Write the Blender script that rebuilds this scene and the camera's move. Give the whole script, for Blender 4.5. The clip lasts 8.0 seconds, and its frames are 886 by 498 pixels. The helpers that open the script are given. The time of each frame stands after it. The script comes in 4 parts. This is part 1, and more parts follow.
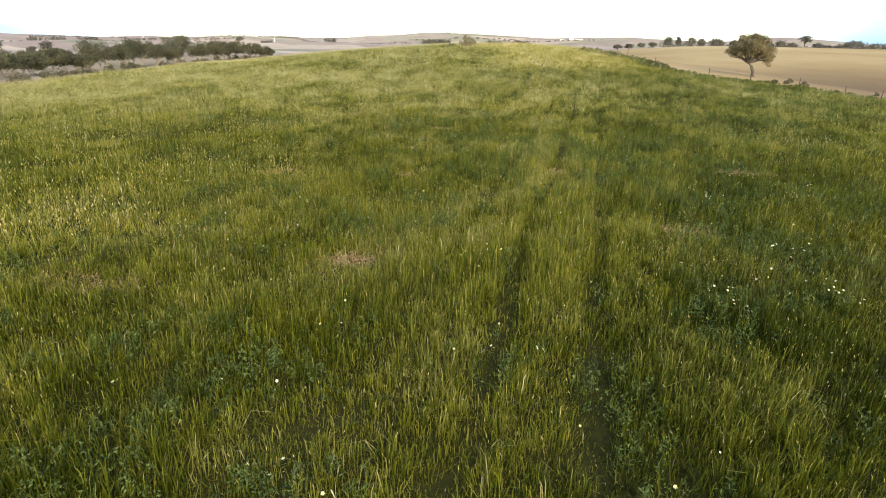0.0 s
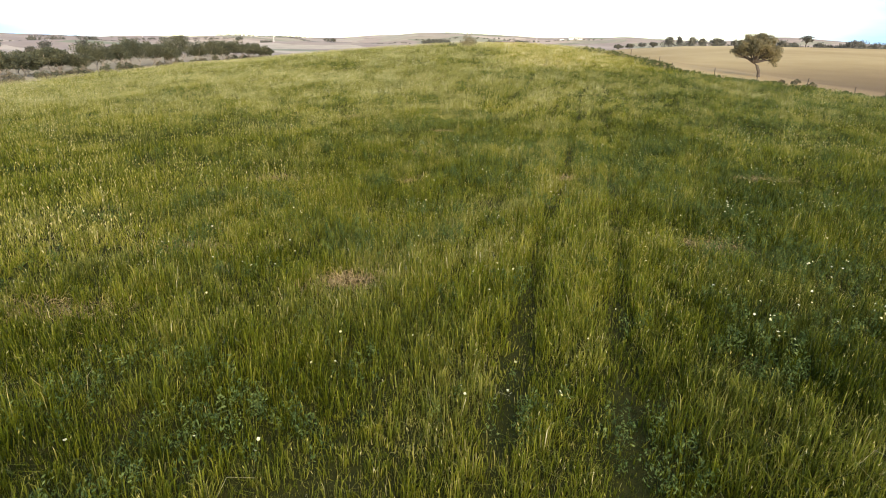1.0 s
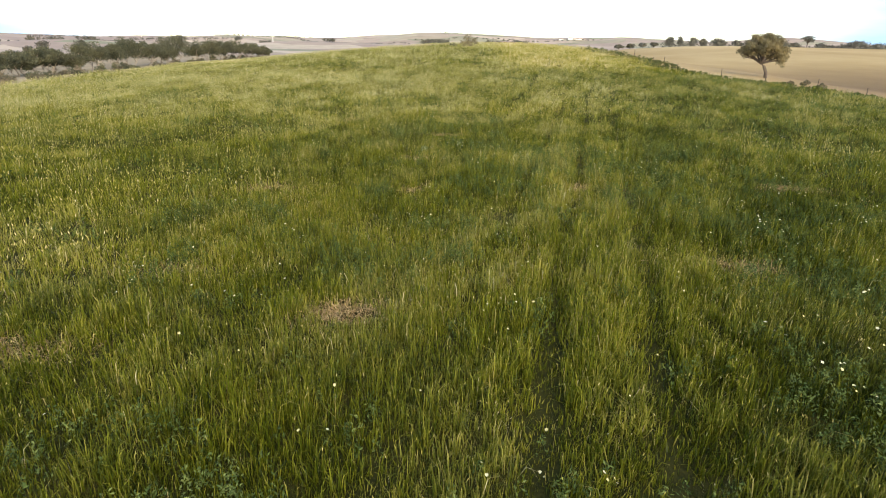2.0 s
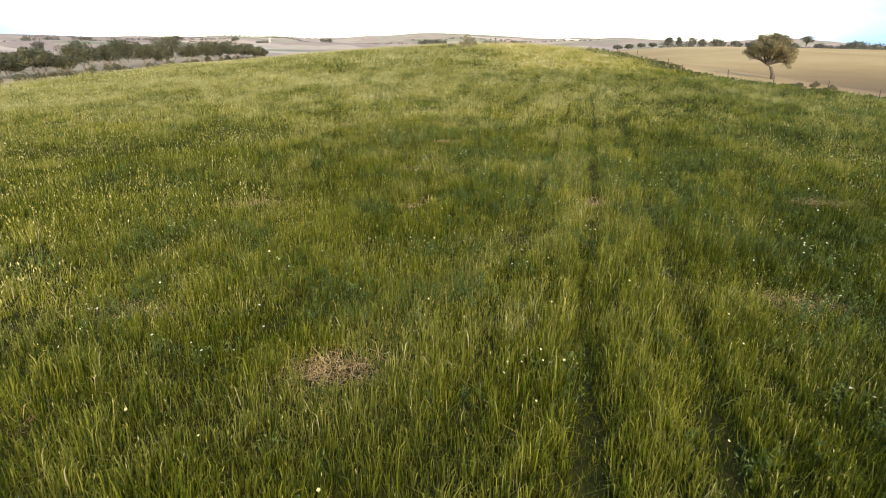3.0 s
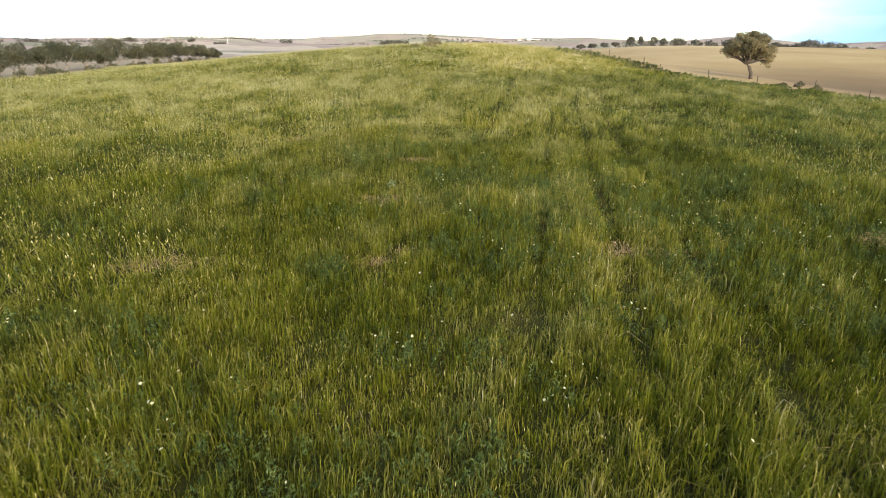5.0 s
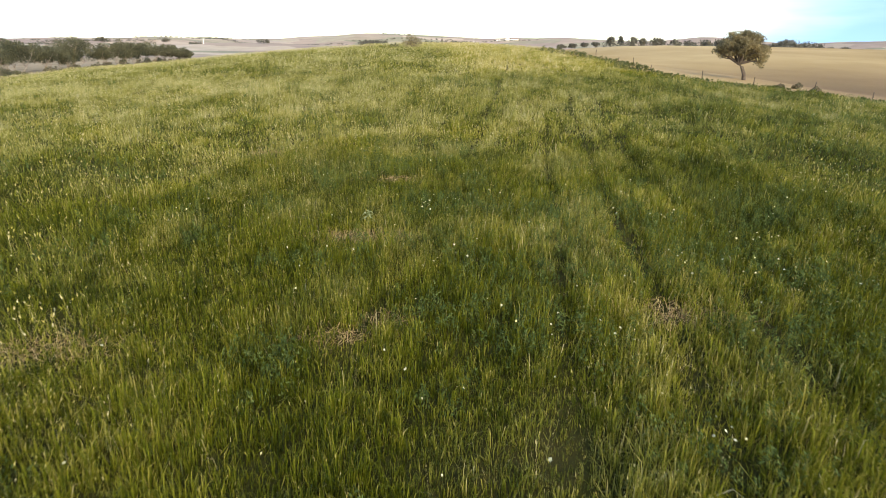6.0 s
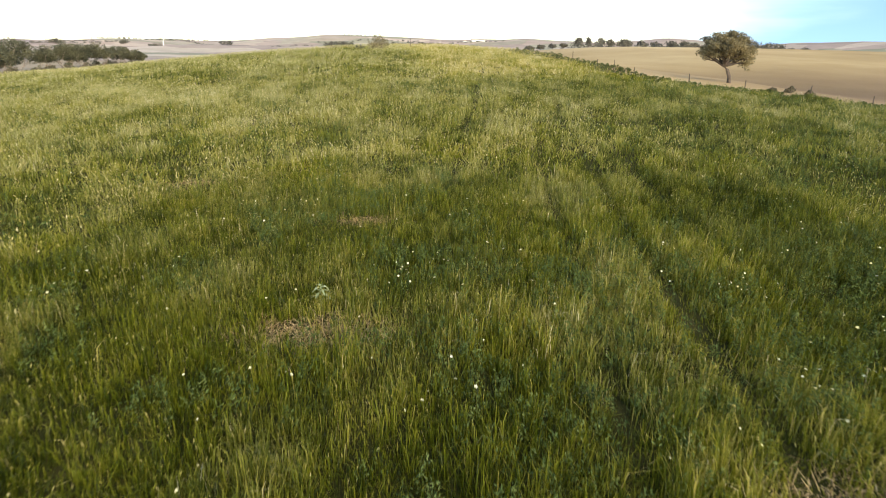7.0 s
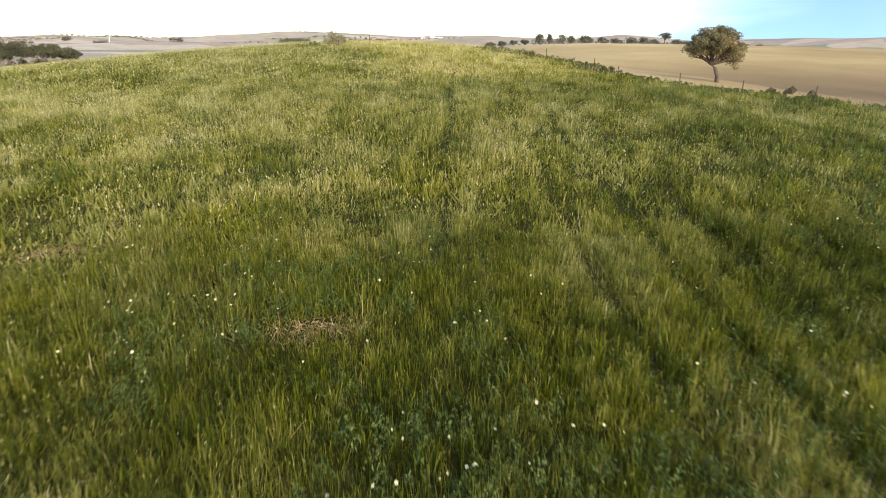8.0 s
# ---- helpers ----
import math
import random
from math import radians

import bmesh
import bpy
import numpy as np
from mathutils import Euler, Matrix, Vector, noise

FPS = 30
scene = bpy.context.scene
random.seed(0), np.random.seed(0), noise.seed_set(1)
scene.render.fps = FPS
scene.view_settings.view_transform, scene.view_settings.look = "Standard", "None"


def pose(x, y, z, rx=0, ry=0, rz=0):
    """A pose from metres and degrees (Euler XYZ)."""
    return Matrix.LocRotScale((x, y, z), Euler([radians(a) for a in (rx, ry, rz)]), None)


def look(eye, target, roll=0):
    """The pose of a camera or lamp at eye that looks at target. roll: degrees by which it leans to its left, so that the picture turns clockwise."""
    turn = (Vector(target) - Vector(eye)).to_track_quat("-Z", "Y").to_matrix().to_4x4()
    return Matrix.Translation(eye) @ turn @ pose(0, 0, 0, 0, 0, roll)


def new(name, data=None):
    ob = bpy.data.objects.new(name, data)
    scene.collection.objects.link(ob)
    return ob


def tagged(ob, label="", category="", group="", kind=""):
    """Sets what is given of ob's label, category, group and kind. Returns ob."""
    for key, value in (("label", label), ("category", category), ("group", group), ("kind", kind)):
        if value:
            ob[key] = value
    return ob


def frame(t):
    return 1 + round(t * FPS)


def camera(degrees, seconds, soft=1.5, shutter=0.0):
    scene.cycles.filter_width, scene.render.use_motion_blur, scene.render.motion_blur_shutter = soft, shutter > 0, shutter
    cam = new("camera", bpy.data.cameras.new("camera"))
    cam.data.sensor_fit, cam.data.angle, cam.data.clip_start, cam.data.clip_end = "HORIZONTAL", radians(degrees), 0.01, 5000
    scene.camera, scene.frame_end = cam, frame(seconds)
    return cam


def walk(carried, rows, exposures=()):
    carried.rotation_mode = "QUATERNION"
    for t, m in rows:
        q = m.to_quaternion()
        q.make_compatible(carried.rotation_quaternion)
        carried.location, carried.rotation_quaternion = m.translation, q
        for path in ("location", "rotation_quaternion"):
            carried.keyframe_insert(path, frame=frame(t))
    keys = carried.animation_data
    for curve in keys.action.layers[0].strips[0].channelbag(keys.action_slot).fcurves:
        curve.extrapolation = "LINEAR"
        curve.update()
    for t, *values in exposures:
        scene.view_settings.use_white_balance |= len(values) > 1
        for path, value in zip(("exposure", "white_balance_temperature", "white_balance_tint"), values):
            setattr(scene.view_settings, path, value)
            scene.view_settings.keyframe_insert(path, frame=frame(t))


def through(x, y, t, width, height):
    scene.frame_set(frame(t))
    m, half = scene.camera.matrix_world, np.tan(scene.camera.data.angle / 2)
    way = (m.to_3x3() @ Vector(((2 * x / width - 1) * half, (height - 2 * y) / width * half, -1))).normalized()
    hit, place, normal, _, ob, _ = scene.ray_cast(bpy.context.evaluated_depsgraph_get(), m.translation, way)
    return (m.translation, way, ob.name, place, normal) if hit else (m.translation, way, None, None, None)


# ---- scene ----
cam = camera(76.0, 8.0, soft=1.0, shutter=0.2)
PATH = [
    (0, (-0.035, 0.361, 5.200), (-0.025, 9.788, 1.864), 0.9),
    (0.5, (-0.099, 1.038, 5.199), (-0.084, 10.464, 1.858), 0.9),
    (1, (-0.189, 1.784, 5.190), (-0.174, 11.210, 1.851), 0.9),
    (1.5, (-0.297, 2.628, 5.181), (-0.277, 12.054, 1.842), 0.9),
    (3, (-0.643, 5.754, 5.245), (-0.573, 15.183, 1.914), 0.9),
    (3.5, (-0.713, 7.050, 5.239), (-0.583, 16.480, 1.914), 0.8),
    (4, (-0.758, 8.458, 5.229), (-0.468, 17.884, 1.904), 0.8),
    (4.5, (-0.872, 9.941, 5.204), (-0.402, 19.362, 1.884), 0.7),
    (6, (-0.800, 15.948, 5.202), (0.175, 25.332, 1.887), 0.6),
    (6.5, (-0.688, 18.669, 5.237), (0.467, 28.037, 1.933), 0.6),
    (7, (-0.540, 21.701, 5.270), (0.950, 31.026, 1.980), 0.5),
    (7.5, (-0.353, 24.959, 5.353), (1.517, 34.219, 2.073), 0.4),
    (8, (-0.043, 29.197, 5.345), (2.082, 38.382, 2.010), 0.4),
]
walk(cam, [(t, look(eye, target, roll)) for t, eye, target, roll in PATH], exposures=[(0.0, 1.08), (8.0, 1.08)])

# ---- world and sun ----
SUN_AZ, SUN_EL = 158.0, 22.0  # compass-like: degrees from +y towards +x; height over the horizon
world = bpy.data.worlds.new("sky")
scene.world = world
world.use_nodes = True
wn, wl = world.node_tree.nodes, world.node_tree.links
sky = wn.new("ShaderNodeTexSky")
sky.sky_type, sky.sun_disc = "NISHITA", False
sky.sun_elevation, sky.sun_rotation = radians(SUN_EL), radians(SUN_AZ)
sky.air_density, sky.dust_density, sky.ozone_density = 1.0, 0.3, 2.5
wn["Background"].inputs["Strength"].default_value = 0.15
# a bright veil of cloud ahead, thinner to both sides, where the blue of the higher sky shows through
clear = wn.new("ShaderNodeTexSky")
clear.sky_type, clear.sun_disc = "NISHITA", False
clear.sun_elevation, clear.sun_rotation = radians(SUN_EL), radians(SUN_AZ)
clear.air_density, clear.dust_density, clear.ozone_density = 1.0, 0.5, 3.0


def world_node(kind, operation="", *values):
    n = wn.new(kind)
    if operation:
        n.operation = operation
    for k, v in enumerate(values):
        if isinstance(v, (int, float, tuple)):
            n.inputs[k].default_value = v
        else:
            wl.new(v, n.inputs[k])
    return n


direction = wn.new("ShaderNodeTexCoord").outputs["Generated"]
raised = world_node("ShaderNodeVectorMath", "ADD", direction, (0.0, 0.0, 0.20))
wl.new(world_node("ShaderNodeVectorMath", "NORMALIZE", raised.outputs[0]).outputs[0], clear.inputs["Vector"])
wisps = wn.new("ShaderNodeTexNoise")
wisps.inputs["Scale"].default_value, wisps.inputs["Detail"].default_value = 3.0, 5.0
wl.new(world_node("ShaderNodeVectorMath", "MULTIPLY", direction, (1.0, 1.0, 6.0)).outputs[0], wisps.inputs["Vector"])
ahead = world_node("ShaderNodeSeparateXYZ", "", direction).outputs["Y"]
wispy = world_node("ShaderNodeMath", "MULTIPLY_ADD", wisps.outputs["Fac"], 0.24, ahead).outputs[0]
low = wn.new("ShaderNodeMapRange")
low.interpolation_type = "SMOOTHSTEP"
for socket, value in (("From Min", 0.05), ("From Max", 0.0), ("To Max", -0.08)):
    low.inputs[socket].default_value = value
wl.new(world_node("ShaderNodeSeparateXYZ", "", direction).outputs["Z"], low.inputs["Value"])
wispy = world_node("ShaderNodeMath", "ADD", wispy, low.outputs[0]).outputs[0]
veil = wn.new("ShaderNodeMapRange")
veil.interpolation_type = "SMOOTHSTEP"
for socket, value in (("From Min", 0.84), ("From Max", 1.02)):
    veil.inputs[socket].default_value = value
wl.new(wispy, veil.inputs["Value"])
behind = wn.new("ShaderNodeMapRange")
behind.interpolation_type = "SMOOTHSTEP"
for socket, value in (("From Min", 0.7), ("From Max", 0.3)):
    behind.inputs[socket].default_value = value
wl.new(ahead, behind.inputs["Value"])
cover = world_node("ShaderNodeMath", "MAXIMUM", veil.outputs[0], behind.outputs[0]).outputs[0]
both = wn.new("ShaderNodeMix")
both.data_type = "RGBA"
wl.new(cover, both.inputs[0])
wl.new(clear.outputs["Color"], both.inputs[6])
wl.new(sky.outputs["Color"], both.inputs[7])
wl.new(both.outputs[2], wn["Background"].inputs["Color"])
sun = new("sun", bpy.data.lights.new("sun", "SUN"))
sun.data.energy, sun.data.angle, sun.data.color = 3.8, radians(55), (1.0, 0.84, 0.57)
_d = Vector((math.sin(radians(SUN_AZ)) * math.cos(radians(SUN_EL)), math.cos(radians(SUN_AZ)) * math.cos(radians(SUN_EL)), math.sin(radians(SUN_EL))))
sun.matrix_world = look(_d * 50, (0, 0, 0))

# ---- materials ----


def material(name, rough=0.8):
    m = bpy.data.materials.new(name)
    m.use_nodes = True
    b = m.node_tree.nodes["Principled BSDF"]
    b.inputs["Roughness"].default_value = rough
    b.inputs["Specular IOR Level"].default_value = 0.25
    return m, m.node_tree.nodes, m.node_tree.links, b


def position(nodes):
    return nodes.new("ShaderNodeNewGeometry").outputs["Position"]


def noise_node(nodes, links, scale, detail=3.0, rough=0.55, vec=None):
    n = nodes.new("ShaderNodeTexNoise")
    n.inputs["Scale"].default_value, n.inputs["Detail"].default_value, n.inputs["Roughness"].default_value = scale, detail, rough
    links.new(vec or position(nodes), n.inputs["Vector"])
    return n.outputs["Fac"]


def ramp(nodes, links, fac, stops):
    r = nodes.new("ShaderNodeValToRGB")
    e = r.color_ramp.elements
    while len(e) < len(stops):
        e.new(0.5)
    for k, (p, c) in enumerate(stops):
        e[k].position, e[k].color = p, (*c, 1)
    links.new(fac, r.inputs["Fac"])
    return r.outputs["Color"]


def maths(nodes, links, op, a, b):
    n = nodes.new("ShaderNodeMath")
    n.operation = op
    for k, v in enumerate((a, b)):
        if isinstance(v, (int, float)):
            n.inputs[k].default_value = v
        else:
            links.new(v, n.inputs[k])
    return n.outputs[0]


def mix(nodes, links, fac, a, b, blend="MIX"):
    n = nodes.new("ShaderNodeMix")
    n.data_type, n.blend_type = "RGBA", blend
    for k, v in ((0, fac), (6, a), (7, b)):
        if isinstance(v, (int, float)):
            n.inputs[k].default_value = v
        elif isinstance(v, tuple):
            n.inputs[k].default_value = (*v, 1)
        else:
            links.new(v, n.inputs[k])
    return n.outputs[2]


def bump(nodes, links, bsdf, fac, strength, distance):
    n = nodes.new("ShaderNodeBump")
    n.inputs["Strength"].default_value, n.inputs["Distance"].default_value = strength, distance
    links.new(fac, n.inputs["Height"])
    links.new(n.outputs["Normal"], bsdf.inputs["Normal"])


def attribute(nodes, name):
    a = nodes.new("ShaderNodeAttribute")
    a.attribute_name = name
    return a.outputs["Fac"]


def leafy(name, stops, scale=0.12, island=0.35, through=0.35):
    """Leaves: colour from a wide drift over the place, and from leaf to leaf; light comes through them."""
    m, n, l, b = material(name, 0.6)
    drift = noise_node(n, l, scale, 4.0, 0.6)
    rnd = n.new("ShaderNodeNewGeometry").outputs["Random Per Island"]
    f = maths(n, l, "ADD", drift, maths(n, l, "MULTIPLY", maths(n, l, "SUBTRACT", rnd, 0.5), island))
    col = ramp(n, l, f, stops)
    l.new(col, b.inputs["Base Color"])
    t = n.new("ShaderNodeBsdfTranslucent")
    l.new(col, t.inputs["Color"])
    s = n.new("ShaderNodeMixShader")
    s.inputs[0].default_value = through
    l.new(b.outputs[0], s.inputs[1])
    l.new(t.outputs[0], s.inputs[2])
    l.new(s.outputs[0], n["Material Output"].inputs["Surface"])
    return m


def plain(name, stops, scale, rough=0.85, bumpy=0.0, size=0.02, detail=4.0):
    m, n, l, b = material(name, rough)
    f = noise_node(n, l, scale, detail, 0.6)
    l.new(ramp(n, l, f, stops), b.inputs["Base Color"])
    if bumpy:
        bump(n, l, b, noise_node(n, l, scale * 4, 3.0), bumpy, size)
    return m


def toned(name, stops, through=0.35, rough=0.45, pale=()):
    """Blades and stalks whose own tone, from deep green to straw, is set plant by plant; pale: greyer tones that paint
    in distance haze.
    """
    m, n, l, b = material(name, rough)
    b.inputs["Specular IOR Level"].default_value = 0.18
    col = ramp(n, l, attribute(n, "tone"), stops)
    if pale:
        col = mix(n, l, attribute(n, "haze_mix"), col, ramp(n, l, attribute(n, "tone"), pale))
    col = mix(n, l, 0.5, col, ramp(n, l, noise_node(n, l, 9.0, 2.0), [(0.3, (0.75, 0.75, 0.75)), (0.7, (1.2, 1.2, 1.2))]), "MULTIPLY")
    l.new(col, b.inputs["Base Color"])
    t = n.new("ShaderNodeBsdfTranslucent")
    l.new(col, t.inputs["Color"])
    s = n.new("ShaderNodeMixShader")
    s.inputs[0].default_value = through
    l.new(b.outputs[0], s.inputs[1])
    l.new(t.outputs[0], s.inputs[2])
    l.new(s.outputs[0], n["Material Output"].inputs["Surface"])
    return m


grass_mat = toned("green_to_straw_grass", [(0.0, (0.020, 0.031, 0.003)), (0.25, (0.090, 0.108, 0.006)), (0.5, (0.225, 0.23, 0.020)), (0.72, (0.40, 0.345, 0.08)), (0.88, (0.57, 0.48, 0.20)), (1.0, (0.70, 0.61, 0.35))], 0.42, 0.42,
                  [(0.0, (0.027, 0.038, 0.011)), (0.25, (0.104, 0.119, 0.025)), (0.5, (0.245, 0.242, 0.060)), (0.72, (0.38, 0.36, 0.145)), (0.88, (0.56, 0.50, 0.26)), (1.0, (0.70, 0.62, 0.40))])
weed_mat = toned("grey_green_weed_leaves", [(0.0, (0.026, 0.044, 0.012)), (0.5, (0.080, 0.118, 0.030)), (1.0, (0.20, 0.24, 0.075))], 0.35, 0.7)
thistle_mat = plain("pale_thistle_leaves", [(0.3, (0.16, 0.20, 0.09)), (0.7, (0.30, 0.34, 0.18))], 9.0, 0.7)
grass_stem_mat = plain("green_stems", [(0.3, (0.13, 0.17, 0.07)), (0.7, (0.22, 0.26, 0.12))], 9.0, 0.7)
straw_mat = toned("dry_straw", [(0.0, (0.16, 0.105, 0.05)), (0.5, (0.36, 0.25, 0.12)), (1.0, (0.58, 0.44, 0.23))], 0.15, 0.8)
petal_mat = toned("cream_petals", [(0.0, (0.60, 0.52, 0.16)), (0.4, (0.70, 0.67, 0.42)), (1.0, (0.78, 0.77, 0.66))], 0.3)
bark_mat = plain("grey_brown_bark", [(0.3, (0.06, 0.046, 0.036)), (0.7, (0.125, 0.098, 0.08))], 3.0, 0.9, 0.6, 0.05)
oak_mat = leafy("oak_leaves", [(0.25, (0.14, 0.122, 0.070)), (0.5, (0.235, 0.20, 0.11)), (0.75, (0.35, 0.285, 0.15))], 0.5, 0.35, 0.4)
row_mat = leafy("olive_green_leaves", [(0.25, (0.060, 0.066, 0.042)), (0.5, (0.112, 0.113, 0.066)), (0.75, (0.20, 0.185, 0.10))], 0.25, 0.35, 0.35)
pale_bark_mat = plain("pale_bark", [(0.3, (0.22, 0.175, 0.135)), (0.7, (0.40, 0.33, 0.255))], 2.0, 0.9, 0.5, 0.05)
hedge_mat = leafy("hedge_leaves", [(0.3, (0.065, 0.085, 0.026)), (0.6, (0.125, 0.14, 0.045)), (0.8, (0.20, 0.19, 0.075))], 0.4, 0.5, 0.4)
white_mat = plain("white_lime_wash", [(0.3, (0.70, 0.68, 0.64)), (0.7, (0.82, 0.81, 0.78))], 0.4, 0.8)
brick_mat = plain("red_brown_wall", [(0.3, (0.27, 0.185, 0.15)), (0.7, (0.37, 0.27, 0.23))], 0.6, 0.9)
roof_mat = plain("brown_roof_tiles", [(0.3, (0.20, 0.14, 0.11)), (0.7, (0.28, 0.20, 0.16))], 0.8, 0.85)
dark_mat = plain("dark_window_glass", [(0.3, (0.03, 0.03, 0.035)), (0.7, (0.06, 0.06, 0.065))], 0.6, 0.2)
steel_mat = plain("galvanised_steel", [(0.3, (0.40, 0.40, 0.40)), (0.7, (0.55, 0.55, 0.54))], 0.6, 0.5)
scrub_mat = leafy("scrub_leaves", [(0.3, (0.10, 0.095, 0.06)), (0.6, (0.19, 0.16, 0.10)), (0.8, (0.29, 0.22, 0.15))], 0.4, 0.5, 0.35)
# greyed, lightened leaf colour: haze over distant trees is painted in
far_mat = leafy("distant_leaves", [(0.3, (0.095, 0.092, 0.078)), (0.7, (0.165, 0.155, 0.12))], 0.05, 0.5, 0.25)

# ---- the shape of the land ----


def smooth(a, b, v):
    """0 at a, 1 at b (either way round), gliding between."""
    t = np.clip((v - a) / (b - a), 0, 1)
    return t * t * (3 - 2 * t)


HILLS = (  # far hills: bearing in degrees from +y, distance, height, half width across, half width along
    (-39, 3300, 30, 620, 500), (-26, 3100, 22, 420, 420), (-14, 3400, 33, 520, 420), (-1.5, 3300, 64, 470, 450),
    (8, 3500, 48, 520, 450), (19, 3400, 58, 480, 450), (29.5, 3400, 48, 300, 400), (41, 3300, 46, 600, 500), (-53, 3300, 40, 700, 500),
    (56, 3300, 45, 700, 500), (-10, 1900, 16, 420, 260), (14, 2000, 20, 480, 300), (-30, 1600, 8, 420, 220), (-18, 3100, 12, 300, 300),
)


def waves(x, y, s, seed):
    """A soft, uneven swell of about one unit, with bumps some s metres long."""
    r = np.random.RandomState(seed)
    z = np.zeros_like(x, dtype=float)
    for k in range(7):
        a, p, f = r.uniform(0, 2 * np.pi), r.uniform(0, 2 * np.pi), r.uniform(0.6, 1.8) / s
        z += np.sin(2 * np.pi * f * (np.cos(a) * x + np.sin(a) * y) + p)
    return z / 2.6


def land(x, y):
    """Height of the tops of the crop's lower half; the soil lies SOIL below."""
    x, y = np.asarray(x, float), np.asarray(y, float)
    up = 5.95 * smooth(25, 130, y) * (1 - 0.85 * smooth(135, 320, y))
    side = np.where(x < 13, np.exp(-(((x - 13) / 56) ** 2)), np.exp(-(((x - 13) / 45) ** 2)))
    z = up * side - 0.02 * np.clip(-x - 30, 0, 60) * smooth(30, 90, y)
    z += 0.014 * np.clip(y - 115, 0, 160)
    r = smooth(40, 125, x)
    z += r * 0.036 * np.clip(y - 95, 0, 170) - 1.2 * smooth(45, 75, x) * (1 - smooth(90, 200, y))
    far = smooth(300, 700, np.hypot(x, y))
    z = z * (1 - far) - 9 * far
    for bearing, dist, high, across, along in HILLS:
        s, c = math.sin(radians(bearing)), math.cos(radians(bearing))
        u, v = x * c - y * s - 0, x * s + y * c - dist
        z = z + (high + 9) * np.exp(-((u / across) ** 2) - (v / along) ** 2)
    z = z + 2.5 * smooth(700, 1500, np.hypot(x, y)) * waves(x, y, 420, 5)
    z = z + 0.10 * waves(x, y, 17, 3) * (1 - far)
    return z


SOIL = 0.32


def right_edge(y):
    return np.where(y < 86, 47.5 - 0.65 * (y - 60), 30.6) + 0.5 * np.sin(np.asarray(y) * 0.21)


def left_edge(y):
    y = np.asarray(y, float)
    return np.interp(y, (60, 82, 98, 119, 148, 196), (-53.0, -55.9, -58.6, -61.5, -63.8, -67.0)) + 0.5 * np.sin(y * 0.17)


def in_crop(x, y, soft=1.5):
    w = smooth(-soft, soft, right_edge(y) - x) * smooth(-soft, soft, x - left_edge(y))
    return w * smooth(-1, 1, (170 - y) / 8) * smooth(-1, 1, (y + 90) / 8)


def spread(a, b, near, count, power):
    """Lines from a to b, close together at near and wide apart far off."""
    t = np.linspace(-1, 1, count)
    s = np.sign(t) * (0.06 * np.abs(t) + 0.94 * np.abs(t) ** power)
    return np.where(s < 0, near + (near - a) * s, near + (b - near) * s)


def mesh_of(name, verts, faces_loops, sizes, mats, smooth_faces=False):
    """A mesh from arrays: points, corner indices, corners per face."""
    me = bpy.data.meshes.new(name)
    me.vertices.add(len(verts))
    me.vertices.foreach_set("co", np.asarray(verts, np.float32).ravel())
    me.loops.add(len(faces_loops))
    me.loops.foreach_set("vertex_index", np.asarray(faces_loops, np.int32))
    sizes = np.asarray(sizes, np.int32)
    me.polygons.add(len(sizes))
    me.polygons.foreach_set("loop_start", np.r_[0, np.cumsum(sizes)[:-1]].astype(np.int32))
    me.polygons.foreach_set("loop_total", sizes)
    if smooth_faces:
        me.polygons.foreach_set("use_smooth", np.ones(len(sizes), bool))
    for m in mats:
        me.materials.append(m)
    me.update(calc_edges=True)
    return me


def float_attribute(me, name, values):
    a = me.attributes.new(name, "FLOAT", "POINT")
    a.data.foreach_set("value", np.asarray(values, np.float32))


